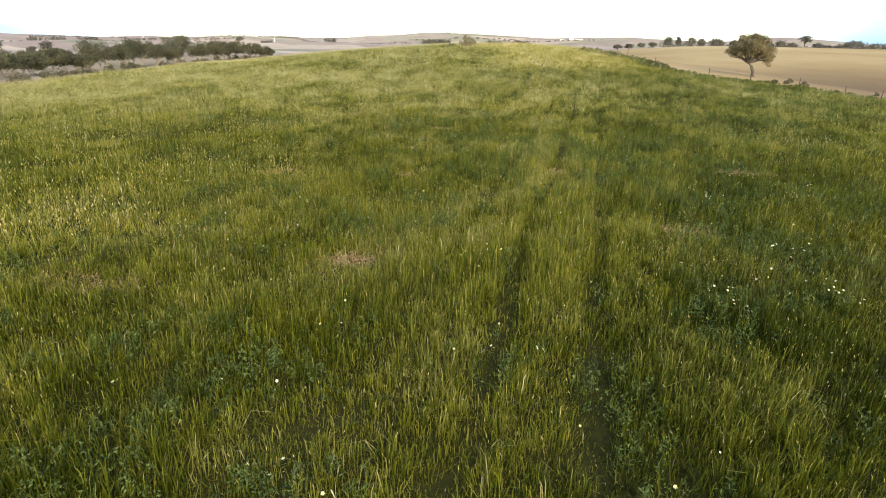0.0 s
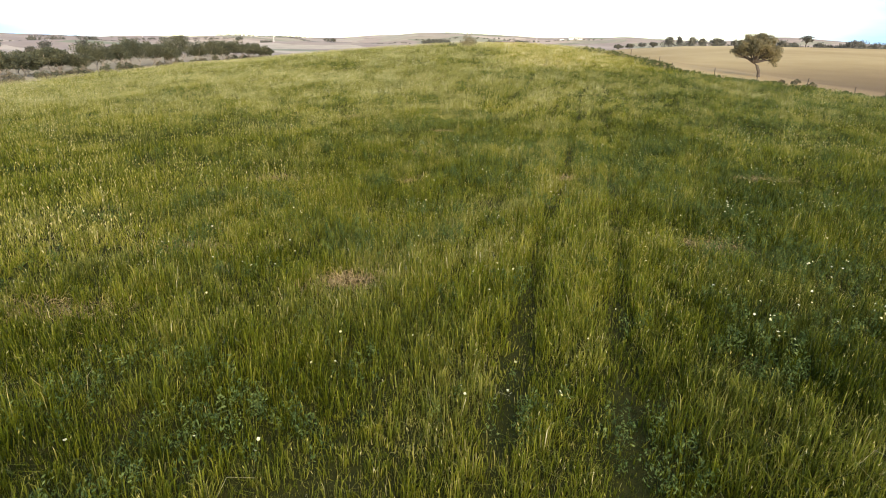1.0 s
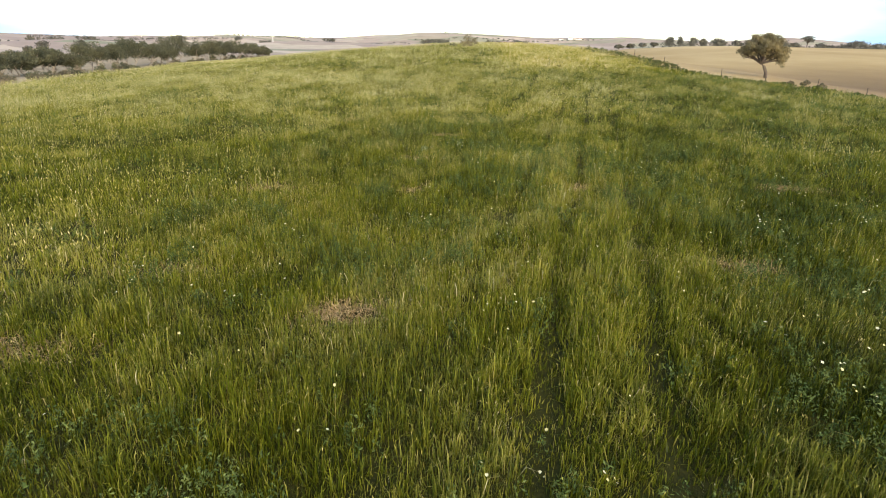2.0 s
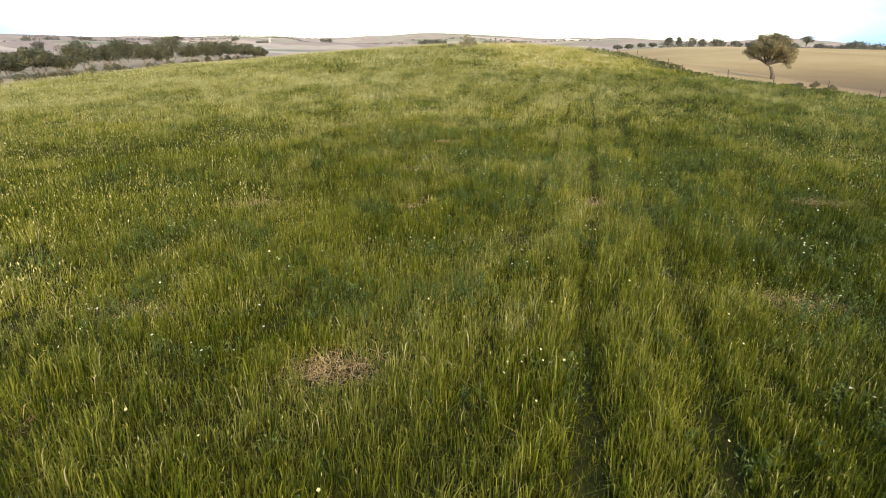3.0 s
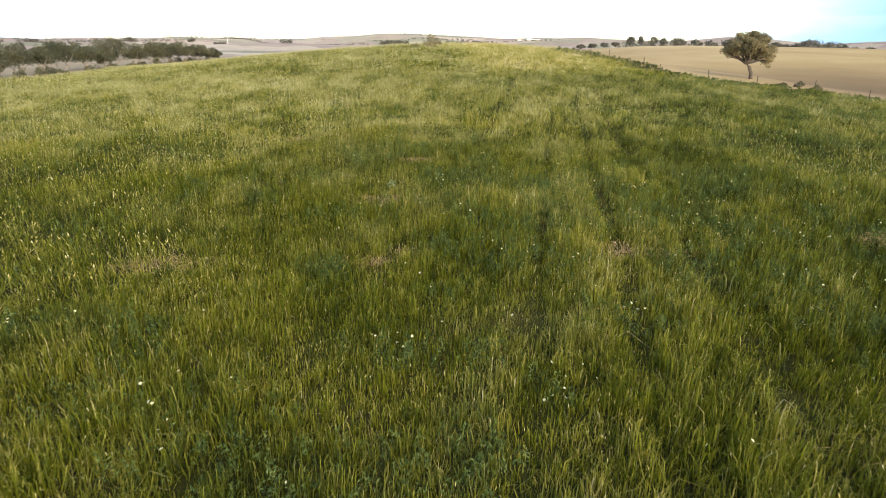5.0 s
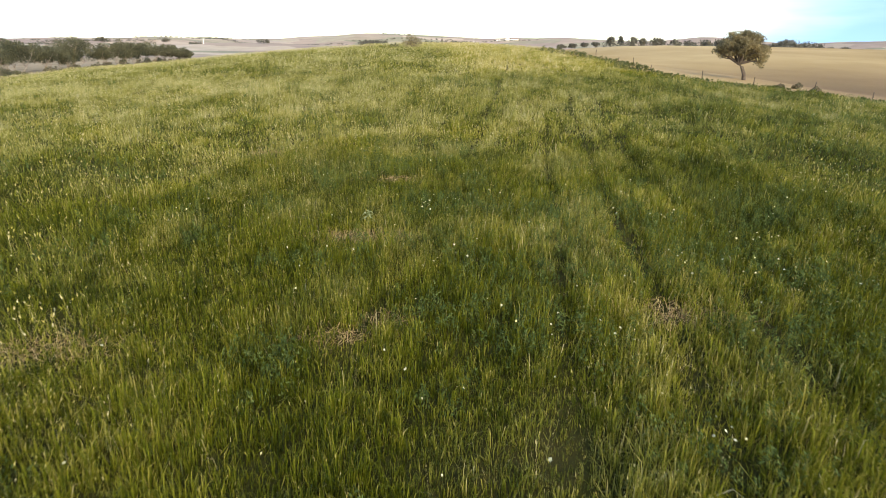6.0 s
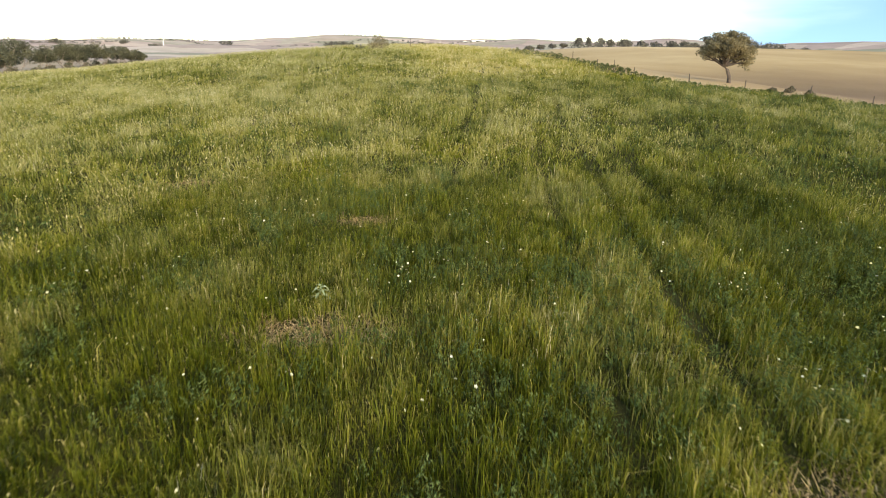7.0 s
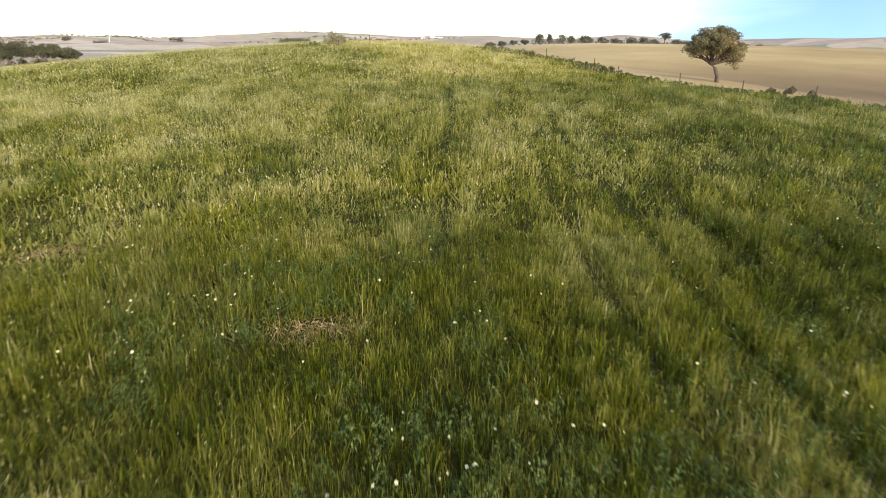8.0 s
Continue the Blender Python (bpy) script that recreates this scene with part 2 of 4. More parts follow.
# ---- ground ----
def ground_material():
    m, n, l, b = material("field_soil_and_meadow", 0.95)
    b.inputs["Specular IOR Level"].default_value = 0.1
    pos = position(n)
    green = ramp(n, l, noise_node(n, l, 0.35, 6.0, 0.65), [(0.3, (0.024, 0.026, 0.006)), (0.5, (0.040, 0.042, 0.009)), (0.7, (0.066, 0.058, 0.017))])
    green = mix(n, l, 0.6, green, ramp(n, l, noise_node(n, l, 6.0, 5.0, 0.7), [(0.3, (0.4, 0.4, 0.4)), (0.7, (1.4, 1.3, 1.2))]), "MULTIPLY")
    plough = ramp(n, l, noise_node(n, l, 0.012, 6.0, 0.6), [(0.35, (0.31, 0.22, 0.105)), (0.5, (0.40, 0.292, 0.14)), (0.66, (0.51, 0.39, 0.205))])
    vor = n.new("ShaderNodeTexVoronoi")
    vor.inputs["Scale"].default_value = 0.009
    st = n.new("ShaderNodeMapping")
    st.inputs["Scale"].default_value = (0.5, 1.0, 0.0)
    st.inputs["Rotation"].default_value = (0, 0, 0.2)
    wob = n.new("ShaderNodeVectorMath")
    wob.operation = "ADD"
    wn_ = n.new("ShaderNodeTexNoise")
    wn_.inputs["Scale"].default_value = 0.004
    l.new(pos, wn_.inputs["Vector"])
    sc = n.new("ShaderNodeVectorMath")
    sc.operation = "SCALE"
    sc.inputs["Scale"].default_value = 120.0
    l.new(wn_.outputs["Color"], sc.inputs[0])
    l.new(pos, wob.inputs[0])
    l.new(sc.outputs[0], wob.inputs[1])
    l.new(wob.outputs[0], st.inputs["Vector"])
    l.new(st.outputs[0], vor.inputs["Vector"])
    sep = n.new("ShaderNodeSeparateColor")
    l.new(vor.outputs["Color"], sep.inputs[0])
    # field colours paled and greyed, with distance haze painted into them
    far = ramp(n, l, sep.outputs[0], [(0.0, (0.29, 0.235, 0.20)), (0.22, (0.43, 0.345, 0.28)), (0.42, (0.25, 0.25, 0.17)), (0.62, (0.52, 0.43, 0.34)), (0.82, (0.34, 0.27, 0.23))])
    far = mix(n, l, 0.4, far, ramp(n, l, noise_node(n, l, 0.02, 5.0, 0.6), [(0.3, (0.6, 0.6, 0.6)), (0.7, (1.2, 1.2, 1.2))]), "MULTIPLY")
    verge = ramp(n, l, noise_node(n, l, 0.15, 5.0, 0.6), [(0.3, (0.23, 0.18, 0.115)), (0.55, (0.34, 0.275, 0.18)), (0.75, (0.46, 0.39, 0.27))])
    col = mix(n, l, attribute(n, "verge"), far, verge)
    col = mix(n, l, attribute(n, "plough"), col, plough)
    # darker, browner field colour towards its near right end
    near_brown = ramp(n, l, noise_node(n, l, 0.03, 6.0, 0.6), [(0.35, (0.145, 0.096, 0.056)), (0.65, (0.23, 0.157, 0.092))])
    col = mix(n, l, attribute(n, "near_brown"), col, near_brown)
    col = mix(n, l, attribute(n, "crop"), col, green)
    l.new(col, b.inputs["Base Color"])
    bump(n, l, b, noise_node(n, l, 1.3, 6.0, 0.7), 0.5, 0.25)
    return m


gx = np.unique(np.r_[spread(-4600, 4600, 0, 201, 3.0), np.linspace(25, 66, 62), np.linspace(-72, -50, 34)])
gy = spread(-4600, 4600, 60, 261, 3.0)
GX, GY = np.meshgrid(gx, gy)
px, py = GX.ravel(), GY.ravel()
crop = in_crop(px, py)
gv = np.c_[px, py, land(px, py) - SOIL]
nx, ny = len(gx), len(gy)
ii, jj = np.meshgrid(np.arange(nx - 1), np.arange(ny - 1))
a0 = (jj * nx + ii).ravel()
quads = np.c_[a0, a0 + 1, a0 + nx + 1, a0 + nx].ravel()
ground_me = mesh_of("ground", gv, quads, np.full(len(a0), 4), [ground_material()], True)
float_attribute(ground_me, "crop", crop)
float_attribute(ground_me, "plough", smooth(-2, 2, px - right_edge(py)) * smooth(-60, -20, 330 - np.hypot(px - 40, py)) * smooth(20, 40, py + 60))
float_attribute(ground_me, "near_brown", 0.85 * smooth(26, 66, px) * smooth(175, 95, py) * smooth(-40, 20, py))
float_attribute(ground_me, "verge", smooth(200, 60, -px - 60) * smooth(1, -3, px - left_edge(py)) * smooth(330, 250, py))
ground = tagged(new("ground", ground_me), "rolling farmland with a green crop rise and bare tan fields", "ground", kind="structure")


# ---- parts ----
def part(name, me, parent=None, label=""):
    ob = new(name, me)
    if parent is not None:
        ob.parent = parent
    return tagged(ob, label)


def tube(points, radii, sides=7):
    """Rings of points along a line, as arrays for mesh_of."""
    pts = [Vector(p) for p in points]
    v, f = [], []
    for k, p in enumerate(pts):
        d = (pts[min(k + 1, len(pts) - 1)] - pts[max(k - 1, 0)]).normalized()
        s = d.orthogonal().normalized()
        t = d.cross(s)
        for q in range(sides):
            a = 2 * math.pi * q / sides
            v.append(p + (s * math.cos(a) + t * math.sin(a)) * radii[k])
    for k in range(len(pts) - 1):
        for q in range(sides):
            f += [k * sides + q, k * sides + (q + 1) % sides, (k + 1) * sides + (q + 1) % sides, (k + 1) * sides + q]
    return v, f


def joined_tubes(name, tubes, mat):
    v, f = [], []
    for tv, tf in tubes:
        f += [i + len(v) for i in tf]
        v += [tuple(p) for p in tv]
    return mesh_of(name, v, f, np.full(len(f) // 4, 4), [mat], True)


def leaves_mesh(name, centres, normals_out, size, mat, rng, slim=0.55):
    """Small bent diamond leaves or sprays of leaves round the centres."""
    c = np.asarray(centres, float)
    k = len(c)
    u = rng.normal(size=(k, 3)) + 0.5 * normals_out
    u /= np.linalg.norm(u, axis=1)[:, None]
    w = np.cross(u, rng.normal(size=(k, 3)))
    w /= np.linalg.norm(w, axis=1)[:, None]
    s = (size * rng.uniform(0.55, 1.3, k))[:, None]
    v = np.empty((k, 4, 3))
    v[:, 0], v[:, 1], v[:, 2], v[:, 3] = c - u * s, c + w * s * slim + u * s * 0.1, c + u * s, c - w * s * slim + np.cross(u, w) * s * 0.25
    return mesh_of(name, v.reshape(-1, 3), np.arange(4 * k), np.full(k, 4), [mat])


def crown_points(rng, blobs, count, hollow=0.55):
    """Points through a few overlapping clumps: most near their skins, with an uneven edge."""
    blobs = np.asarray(blobs, float)
    vol = blobs[:, 3] ** 2
    which = rng.choice(len(blobs), count, p=vol / vol.sum())
    d = rng.normal(size=(count, 3))
    d /= np.linalg.norm(d, axis=1)[:, None]
    r = blobs[which, 3] * (hollow + (1 - hollow) * rng.uniform(0, 1, count) ** 0.6) * (1 + 0.16 * np.sin(d[:, 0] * 7 + which) * np.cos(d[:, 2] * 6 + which * 2))
    p = blobs[which, :3] + d * r[:, None] * np.array([1, 1, 0.82])
    return p, d


def make_tree(name, label, x, y, high, wide, mats, seed, leaves=1500, leaf=0.3, bare=0.35, lean=0.0, stems=1, group="", z=None, category="tree"):
    rng = np.random.RandomState(seed)
    base = new(name)
    base.matrix_world = pose(x, y, (float(land(x, y)) - SOIL if z is None else z))
    tubes, tips = [], []
    r0 = 0.028 * high / math.sqrt(stems)
    for s in range(stems):
        a0 = rng.uniform(0, 6.28)
        out = 0.0 if stems == 1 else 0.22 * wide
        fork = Vector((lean * high * bare + math.cos(a0) * out, math.sin(a0) * out, bare * high))
        foot = Vector((math.cos(a0) * 0.06 * wide * (stems > 1), math.sin(a0) * 0.06 * wide * (stems > 1), -0.15))
        mid = foot.lerp(fork, 0.5) + Vector((-lean * 0.2 * high * bare + rng.uniform(-0.03, 0.03) * high, rng.uniform(-0.03, 0.03) * high, 0))
        tubes.append(tube([foot, mid, fork], [r0 * 1.35, r0, r0 * 0.85]))
        limbs = 6 if stems == 1 else 3
        for k in range(limbs):
            a = 6.28 * k / limbs + rng.uniform(-0.4, 0.4) + a0
            reach, rise = wide * 0.5 * rng.uniform(0.5, 0.85), high * (1 - bare) * rng.uniform(0.25, 0.75)
            tip = fork + Vector((math.cos(a) * reach * 0.75, math.sin(a) * reach * 0.75, rise))
            knee = fork.lerp(tip, 0.5) + Vector((0, 0, rng.uniform(-0.06, 0.10) * high))
            tubes.append(tube([fork, knee, tip], [r0 * 0.6, r0 * 0.4, r0 * 0.12], 6))
            tips.append(tip)
            for _ in range(2):
                q = knee.lerp(tip, rng.uniform(0.0, 0.6))
                e = q + Vector((rng.uniform(-1, 1) * wide * 0.2, rng.uniform(-1, 1) * wide * 0.2, rng.uniform(0.02, 0.16) * high))
                tubes.append(tube([q, q.lerp(e, 0.5) + Vector((0, 0, 0.03 * high)), e], [r0 * 0.3, r0 * 0.2, r0 * 0.06], 5))
                tips.append(e)
    part("trunk", joined_tubes("trunk", tubes, mats[0]), base)
    cz, rz, rw = high * (0.5 + bare * 0.5), high * (0.5 - bare * 0.5), wide * 0.5
    lump = min(rz, rw) * 0.42
    blobs = [(t.x * 0.9, t.y * 0.9, min(t.z, cz + rz - lump), lump * rng.uniform(0.6, 0.9)) for t in tips]
    for _ in range(30):
        d = Vector(rng.normal(size=3)).normalized() * rng.uniform(0.2, 1.0) ** 0.5
        blobs.append((lean * high * bare + d.x * (rw - lump), d.y * (rw - lump), cz + d.z * (rz - lump * 0.9), lump * rng.uniform(0.7, 1.15)))
    p, d = crown_points(rng, blobs, leaves, 0.35)
    part("crown", leaves_mesh("crown", p, d, leaf, mats[1], rng), base)
    return tagged(base, label, category, group)


def make_bush(name, label, x, y, high, wide, mat, seed, leaves=350, leaf=0.16, group="", z=None):
    rng = np.random.RandomState(seed)
    base = new(name)
    base.matrix_world = pose(x, y, (float(land(x, y)) - SOIL if z is None else z))
    stems, blobs = [], []
    for k in range(12):
        a, r = rng.uniform(0, 6.28), 0.46 * wide * math.sqrt(rng.uniform(0.02, 1))
        lump = min(wide, high) * rng.uniform(0.16, 0.34)
        e = Vector((math.cos(a) * r, math.sin(a) * r * 0.8, max(lump * 0.6, high * rng.uniform(0.4, 0.95) * (1 - (r / (0.6 * wide)) ** 2) - lump * 0.4)))
        stems.append(tube([(e.x * 0.02, e.y * 0.02, -0.1), e * 0.6 + Vector((0, 0, 0.08 * high)), e], [0.025 * high, 0.018 * high, 0.007 * high], 5))
        blobs.append((e.x, e.y, e.z, lump))
    part("stem", joined_tubes("stem", stems, bark_mat), base)
    p, d = crown_points(rng, blobs, leaves, 0.4)
    p[:, 2] = np.clip(p[:, 2], 0.02, None)
    part("foliage", leaves_mesh("foliage", p, d, leaf, mat, rng), base)
    return tagged(base, label, "bush", group)

# ---- lone oak ----


def make_oak(x, y):
    rng = np.random.RandomState(11)
    base = new("oak_tree")
    base.matrix_world = pose(x, y, float(land(x, y)) - SOIL)
    fork = Vector((-0.85, 0.1, 1.95))
    tubes = [tube([(0.1, 0, -0.2), (0.02, 0.0, 0.7), (-0.35, 0.05, 1.5), fork], [0.27, 0.21, 0.19, 0.18], 10)]
    blobs = []
    # limbs: bearing, reach and rise; those to one side stay bare far out, those to the other droop
    for a, reach, rise in ((0.1, 3.2, 1.0), (0.9, 2.6, 2.6), (1.7, 2.5, 2.2), (2.5, 3.0, 1.9), (3.1, 3.3, 1.5), (3.7, 3.0, 2.3), (4.5, 2.5, 2.7), (5.3, 2.7, 2.0), (5.9, 3.3, 0.5), (0.5, 1.4, 3.9), (3.3, 1.5, 3.8), (2.8, 2.6, 0.9)):
        tip = fork + Vector((math.cos(a) * reach * 0.82, math.sin(a) * reach * 0.82, rise * 0.82))
        knee = fork.lerp(tip, 0.5) + Vector((0, 0, rng.uniform(-0.1, 0.35)))
        tubes.append(tube([fork, fork.lerp(knee, 0.5) + Vector((rng.uniform(-0.15, 0.15), rng.uniform(-0.15, 0.15), -0.05)), knee, tip], [0.17, 0.13, 0.09, 0.03], 7))
        for _ in range(5):
            q = knee.lerp(tip, rng.uniform(-0.4, 0.8))
            e = q + Vector((rng.uniform(-1.1, 1.1), rng.uniform(-1.1, 1.1), rng.uniform(-0.1, 1.1)))
            tubes.append(tube([q, q.lerp(e, 0.5) + Vector((0, 0, 0.15)), e], [0.06, 0.04, 0.012], 5))
            blobs.append((e.x, e.y, e.z + 0.2, rng.uniform(0.4, 0.7)))
        blobs.append((tip.x, tip.y, tip.z + 0.3, rng.uniform(0.5, 0.75)))
    for _ in range(115):  # the dome: a full round top, an arched underside that hangs lower on the right
        a, r = rng.uniform(0, 6.28), rng.uniform(0.0, 1.0) ** 0.5
        u = math.cos(a) * r
        top, low = 5.8 - 1.9 * r**3, 3.3 - 1.2 * max(0.0, u) ** 2 + 0.3 * (1 - r) + 0.4 * max(0.0, -u)
        t = rng.uniform(0, 1) ** 0.6
        blobs.append((-0.7 + u * 2.75, math.sin(a) * r * 2.75, low + (max(top, low) - low) * t, rng.uniform(0.3, 0.62)))
    for cx, cy, cz in ((1.7, -0.6, 2.4), (2.0, 0.2, 2.1), (1.4, -1.0, 2.3), (2.2, -0.5, 2.8), (1.8, 0.8, 2.2), (2.0, -0.3, 1.7), (1.2, -1.4, 2.5), (2.2, 0.4, 2.5), (-3.1, -0.4, 3.4), (-3.3, 0.3, 3.9), (-2.9, -1.0, 3.2)):  # boughs that hang low
        blobs.append((cx, cy, cz, 0.45))
    part("trunk", joined_tubes("trunk", tubes, bark_mat), base, "grey-brown leaning trunk with spreading limbs")
    p, d = crown_points(rng, blobs, 20000, 0.25)
    part("crown", leaves_mesh("crown", p, d, 0.105, oak_mat, rng), base, "olive-brown crown with gaps")
    return tagged(base, "lone broad oak with a leaning trunk in tan field", "tree")


make_oak(44.9, 87.3)

# ---- trees and scrub along the edges ----
rng = np.random.RandomState(21)
ROW = "trees along the field's edge"
ROW_TREES = (  # along, across, height, width
    (98.5, -76, 4.6, 5.0), (105.7, -77.5, 5.1, 6.0), (110.5, -77, 5.0, 5.0), (114.4, -78, 4.5, 4.6), (118.2, -77.5, 5.4, 6.2), (122, -79, 5.0, 5.0), (125.4, -76.5, 4.1, 4.6), (132.6, -77.5, 6.5, 7.2), (141.7, -77.5, 5.6, 6.4), (150.5, -78, 7.0, 6.2), (159, -77.5, 6.1, 7.6),
    (167.5, -77, 5.7, 5.2), (174.4, -77, 7.9, 9.6), (182.5, -74.6, 5.8, 5.0), (188.5, -72.7, 6.4, 6.4), (194, -71.2, 6.1, 6.0), (200, -69.3, 6.2, 7.0), (208, -67, 5.3, 7.0), (212.5, -65.6, 4.4, 5.2), (216.5, -64.3, 3.4, 4.6),
)
for k, (y, x, h, w) in enumerate(ROW_TREES):
    make_tree("row_tree", "low round olive-green tree with pale forking stems" if h < 5 else "tall round olive-green tree with pale forking stems", x + rng.uniform(-0.4, 0.4), y, h * 1.07, w * 1.25, (pale_bark_mat, row_mat), 100 + k, 6200, 0.165, 0.14, 0.0, 3, ROW)
for k, (y, x, h, w) in enumerate(((120, -90, 5.2, 6.0), (137, -89, 5.4, 6.0), (163, -88, 6.4, 7.0), (186, -84, 6.2, 7.0), (205, -78, 5.6, 6.0))):
    make_tree("row_tree", "olive-green tree behind the first row", x, y, h, w, (pale_bark_mat, row_mat), 160 + k, 2600, 0.22, 0.12, 0.0, 3, ROW)
for k in range(40):
    y = 74 + 3.9 * k + rng.uniform(-1.6, 1.6)
    big = rng.uniform(0, 1) > 0.5
    make_bush("scrub_bush", "rounded dark green-brown scrub bush at the crop's edge" if big else "low dry brownish scrub bush along the field's edge", float(left_edge(y)) - (5.0 if big and y < 190 else 3.0) + rng.uniform(-1.8, 1.2) * (1.0 if y < 150 else 0.6), y, rng.uniform(1.4, 2.1) if big else rng.uniform(0.8, 1.2), rng.uniform(2.2, 3.8), row_mat if big and k % 3 else scrub_mat, 300 + k, 460, 0.13, "scrub along the field's edge")
# the bushes on top of the rise
make_bush("crest_bush", "loose olive-brown bush on the grassy crest", 4.4, 123, 2.9, 3.4, oak_mat, 401, 1500, 0.11)
make_bush("crest_bush", "small dark green bush on the grassy crest", 1.4, 122, 0.95, 1.7, row_mat, 402, 400, 0.11)
HEDGE = "hedge along the tan field"
for k in range(76):
    y = 121 - 37 * (k + rng.uniform(-0.5, 0.5)) / 31 if k < 32 else 85 - 0.75 * (k - 32) + rng.uniform(-0.8, 0.8)
    x = float(right_edge(y)) + 0.6 + rng.uniform(-0.8, 0.8) - 3.0 * float(smooth(100, 118, y))
    h = rng.uniform(0.4, 0.8) * (1.0 + 0.5 * float(smooth(100, 110, y))) if k < 32 else rng.uniform(0.22, 0.42)
    make_bush("hedge_bush", "low green hedge bush between crop and tan field", x, y, h, h * rng.uniform(4.5, 8.0), hedge_mat, 430 + k, 560, 0.075, HEDGE)
for k, (x, y, h) in enumerate(((43.0, 74.5, 1.0), (44.6, 73.6, 0.8), (41.8, 75.4, 0.6), (49.5, 68.0, 0.6))):
    make_bush("dry_bush", "small dry brown bush beside the tan field", x, y, h * 0.75, h * 1.3, scrub_mat, 470 + k, 360, 0.11, "dry bushes by the oak")


def make_post(x, y, high, lean, seed):
    """A weathered, slightly crooked fence post with a chamfered top."""
    bm = bmesh.new()
    v, f = tube([(0, 0, -0.3), (lean * 0.4, 0, high * 0.5), (lean, 0.02, high * 0.97), (lean, 0.02, high)], [0.05, 0.045, 0.04, 0.025], 8)
    vs = [bm.verts.new(p) for p in v]
    for k in range(0, len(f), 4):
        bm.faces.new([vs[i] for i in f[k : k + 4]])
    bm.faces.new(vs[-8:])
    me = bpy.data.meshes.new("fence_post")
    bm.to_mesh(me)
    bm.free()
    me.materials.append(bark_mat)
    ob = new("fence_post", me)
    ob.matrix_world = pose(x, y, float(land(x, y)) - SOIL, 0, 0, seed * 40)
    return tagged(ob, "weathered grey wooden fence post at the field's edge", "fence post", "fence posts along the field's edge")


for k, y in enumerate((106, 99, 92, 86, 80.5, 75.5, 71, 67, 63.5)):
    make_post(float(right_edge(y)) + 1.6 + 0.3 * math.sin(k * 2.1), y, (1.5, 0.9, 1.2, 0.9, 1.1, 1.0, 1.1, 0.9, 1.0)[k], 0.08 * math.sin(k * 1.7), k)
make_post(9.8, 123, 1.7, 0.05, 4)

# ---- distant trees, woods and houses ----
PLATEAU = "trees along the far side of the tan field"
for k, (x, y, h, w) in enumerate(((92, 322, 3.0, 6), (99, 326, 3.2, 6), (107, 330, 3.0, 5), (113, 330, 3.4, 5), (122, 332, 6.5, 6), (127, 330, 6.5, 4), (134, 330, 6.5, 8), (141, 334, 6, 6), (147, 330, 6, 9), (151, 333, 5.5, 7),
                                  (158, 330, 5.5, 8), (167, 332, 5.5, 8), (176, 332, 6, 9), (183, 330, 6.5, 8), (190, 332, 5.5, 8), (197, 332, 9, 9), (203, 330, 5.5, 8), (209, 332, 5, 8), (216, 332, 6, 9), (222, 332, 8, 9), (229, 334, 8.5, 10), (237, 334, 8, 10), (244, 334, 7.5, 10), (253, 336, 5, 9), (263, 336, 6, 10), (274, 336, 5, 10))):
    make_tree("distant_tree", "dark distant tree beyond the tan field", x, y, h, w, (bark_mat, far_mat), 500 + k, 520, 0.45, 0.5 if k == 15 else 0.12, 0.0, 1, PLATEAU)


for k, (x, y, h, w) in enumerate(((-520, 640, 19, 17), (-480, 640, 22, 18), (-452, 655, 12, 12), (-432, 650, 19, 17), (-398, 660, 21, 19))):
    make_tree("valley_tree", "large hazy grey-green tree standing in the valley fields", x, y, h, w, (bark_mat, far_mat), 560 + k, 700, 0.9, 0.15, 0.0, 1, "big trees in the valley")


def far_wood(name, label, spots, seed, wide=7.0, high=6.0, each=60, leaf=1.1):
    """A wood or a hedgerow far off: clumps of foliage, joined."""
    rng = np.random.RandomState(seed)
    pts, outs = [], []
    for x, y in spots:
        h, w = high * rng.uniform(0.7, 1.25), wide * rng.uniform(0.7, 1.3)
        d = rng.normal(size=(each, 3))
        d /= np.linalg.norm(d, axis=1)[:, None]
        p = d * np.array([w / 2, w / 2, h / 2]) * rng.uniform(0.5, 1.0, (each, 1)) + np.array([x, y, float(land(x, y)) - SOIL + h * 0.5])
        pts.append(p), outs.append(d)
    return tagged(new(name, leaves_mesh(name, np.vstack(pts), np.vstack(outs), leaf, far_mat, rng)), label, "wood", kind="stuff")


def line_spots(x0, y0, x1, y1, step, jitter, rng):
    n = max(2, int(math.hypot(x1 - x0, y1 - y0) / step))
    return [(x0 + (x1 - x0) * k / n + rng.uniform(-jitter, jitter), y0 + (y1 - y0) * k / n + rng.uniform(-jitter, jitter)) for k in range(n + 1)]


rng = np.random.RandomState(33)
rows = []
for bearing, dist, span in ((-7.4, 2900, 420), (-11, 2500, 300), (-20, 2600, 420), (-30, 2500, 460), (-36, 2700, 420), (-25, 2900, 420), (-14, 2700, 380), (6, 2900, 360), (12, 2500, 360), (17, 2900, 420), (-3, 2700, 300), (23, 2900, 400), (33, 2600, 460), (40, 2400, 500), (2, 3050, 500), (10, 3150, 500)):
    a = radians(bearing)
    cx, cy = math.sin(a) * dist, math.cos(a) * dist
    rows += line_spots(cx - span / 2, cy + rng.uniform(-70, 70), cx + span / 2, cy + rng.uniform(-70, 70), 26, 12, rng)
for _ in range(26):
    a, dist, span = radians(rng.uniform(-40, 36)), rng.uniform(2300, 3300), rng.uniform(150, 420)
    cx, cy, slant = math.sin(a) * dist, math.cos(a) * dist, rng.uniform(-0.5, 0.5) * span
    rows += line_spots(cx - span / 2, cy - slant, cx + span / 2, cy + slant, 22, 6, rng)
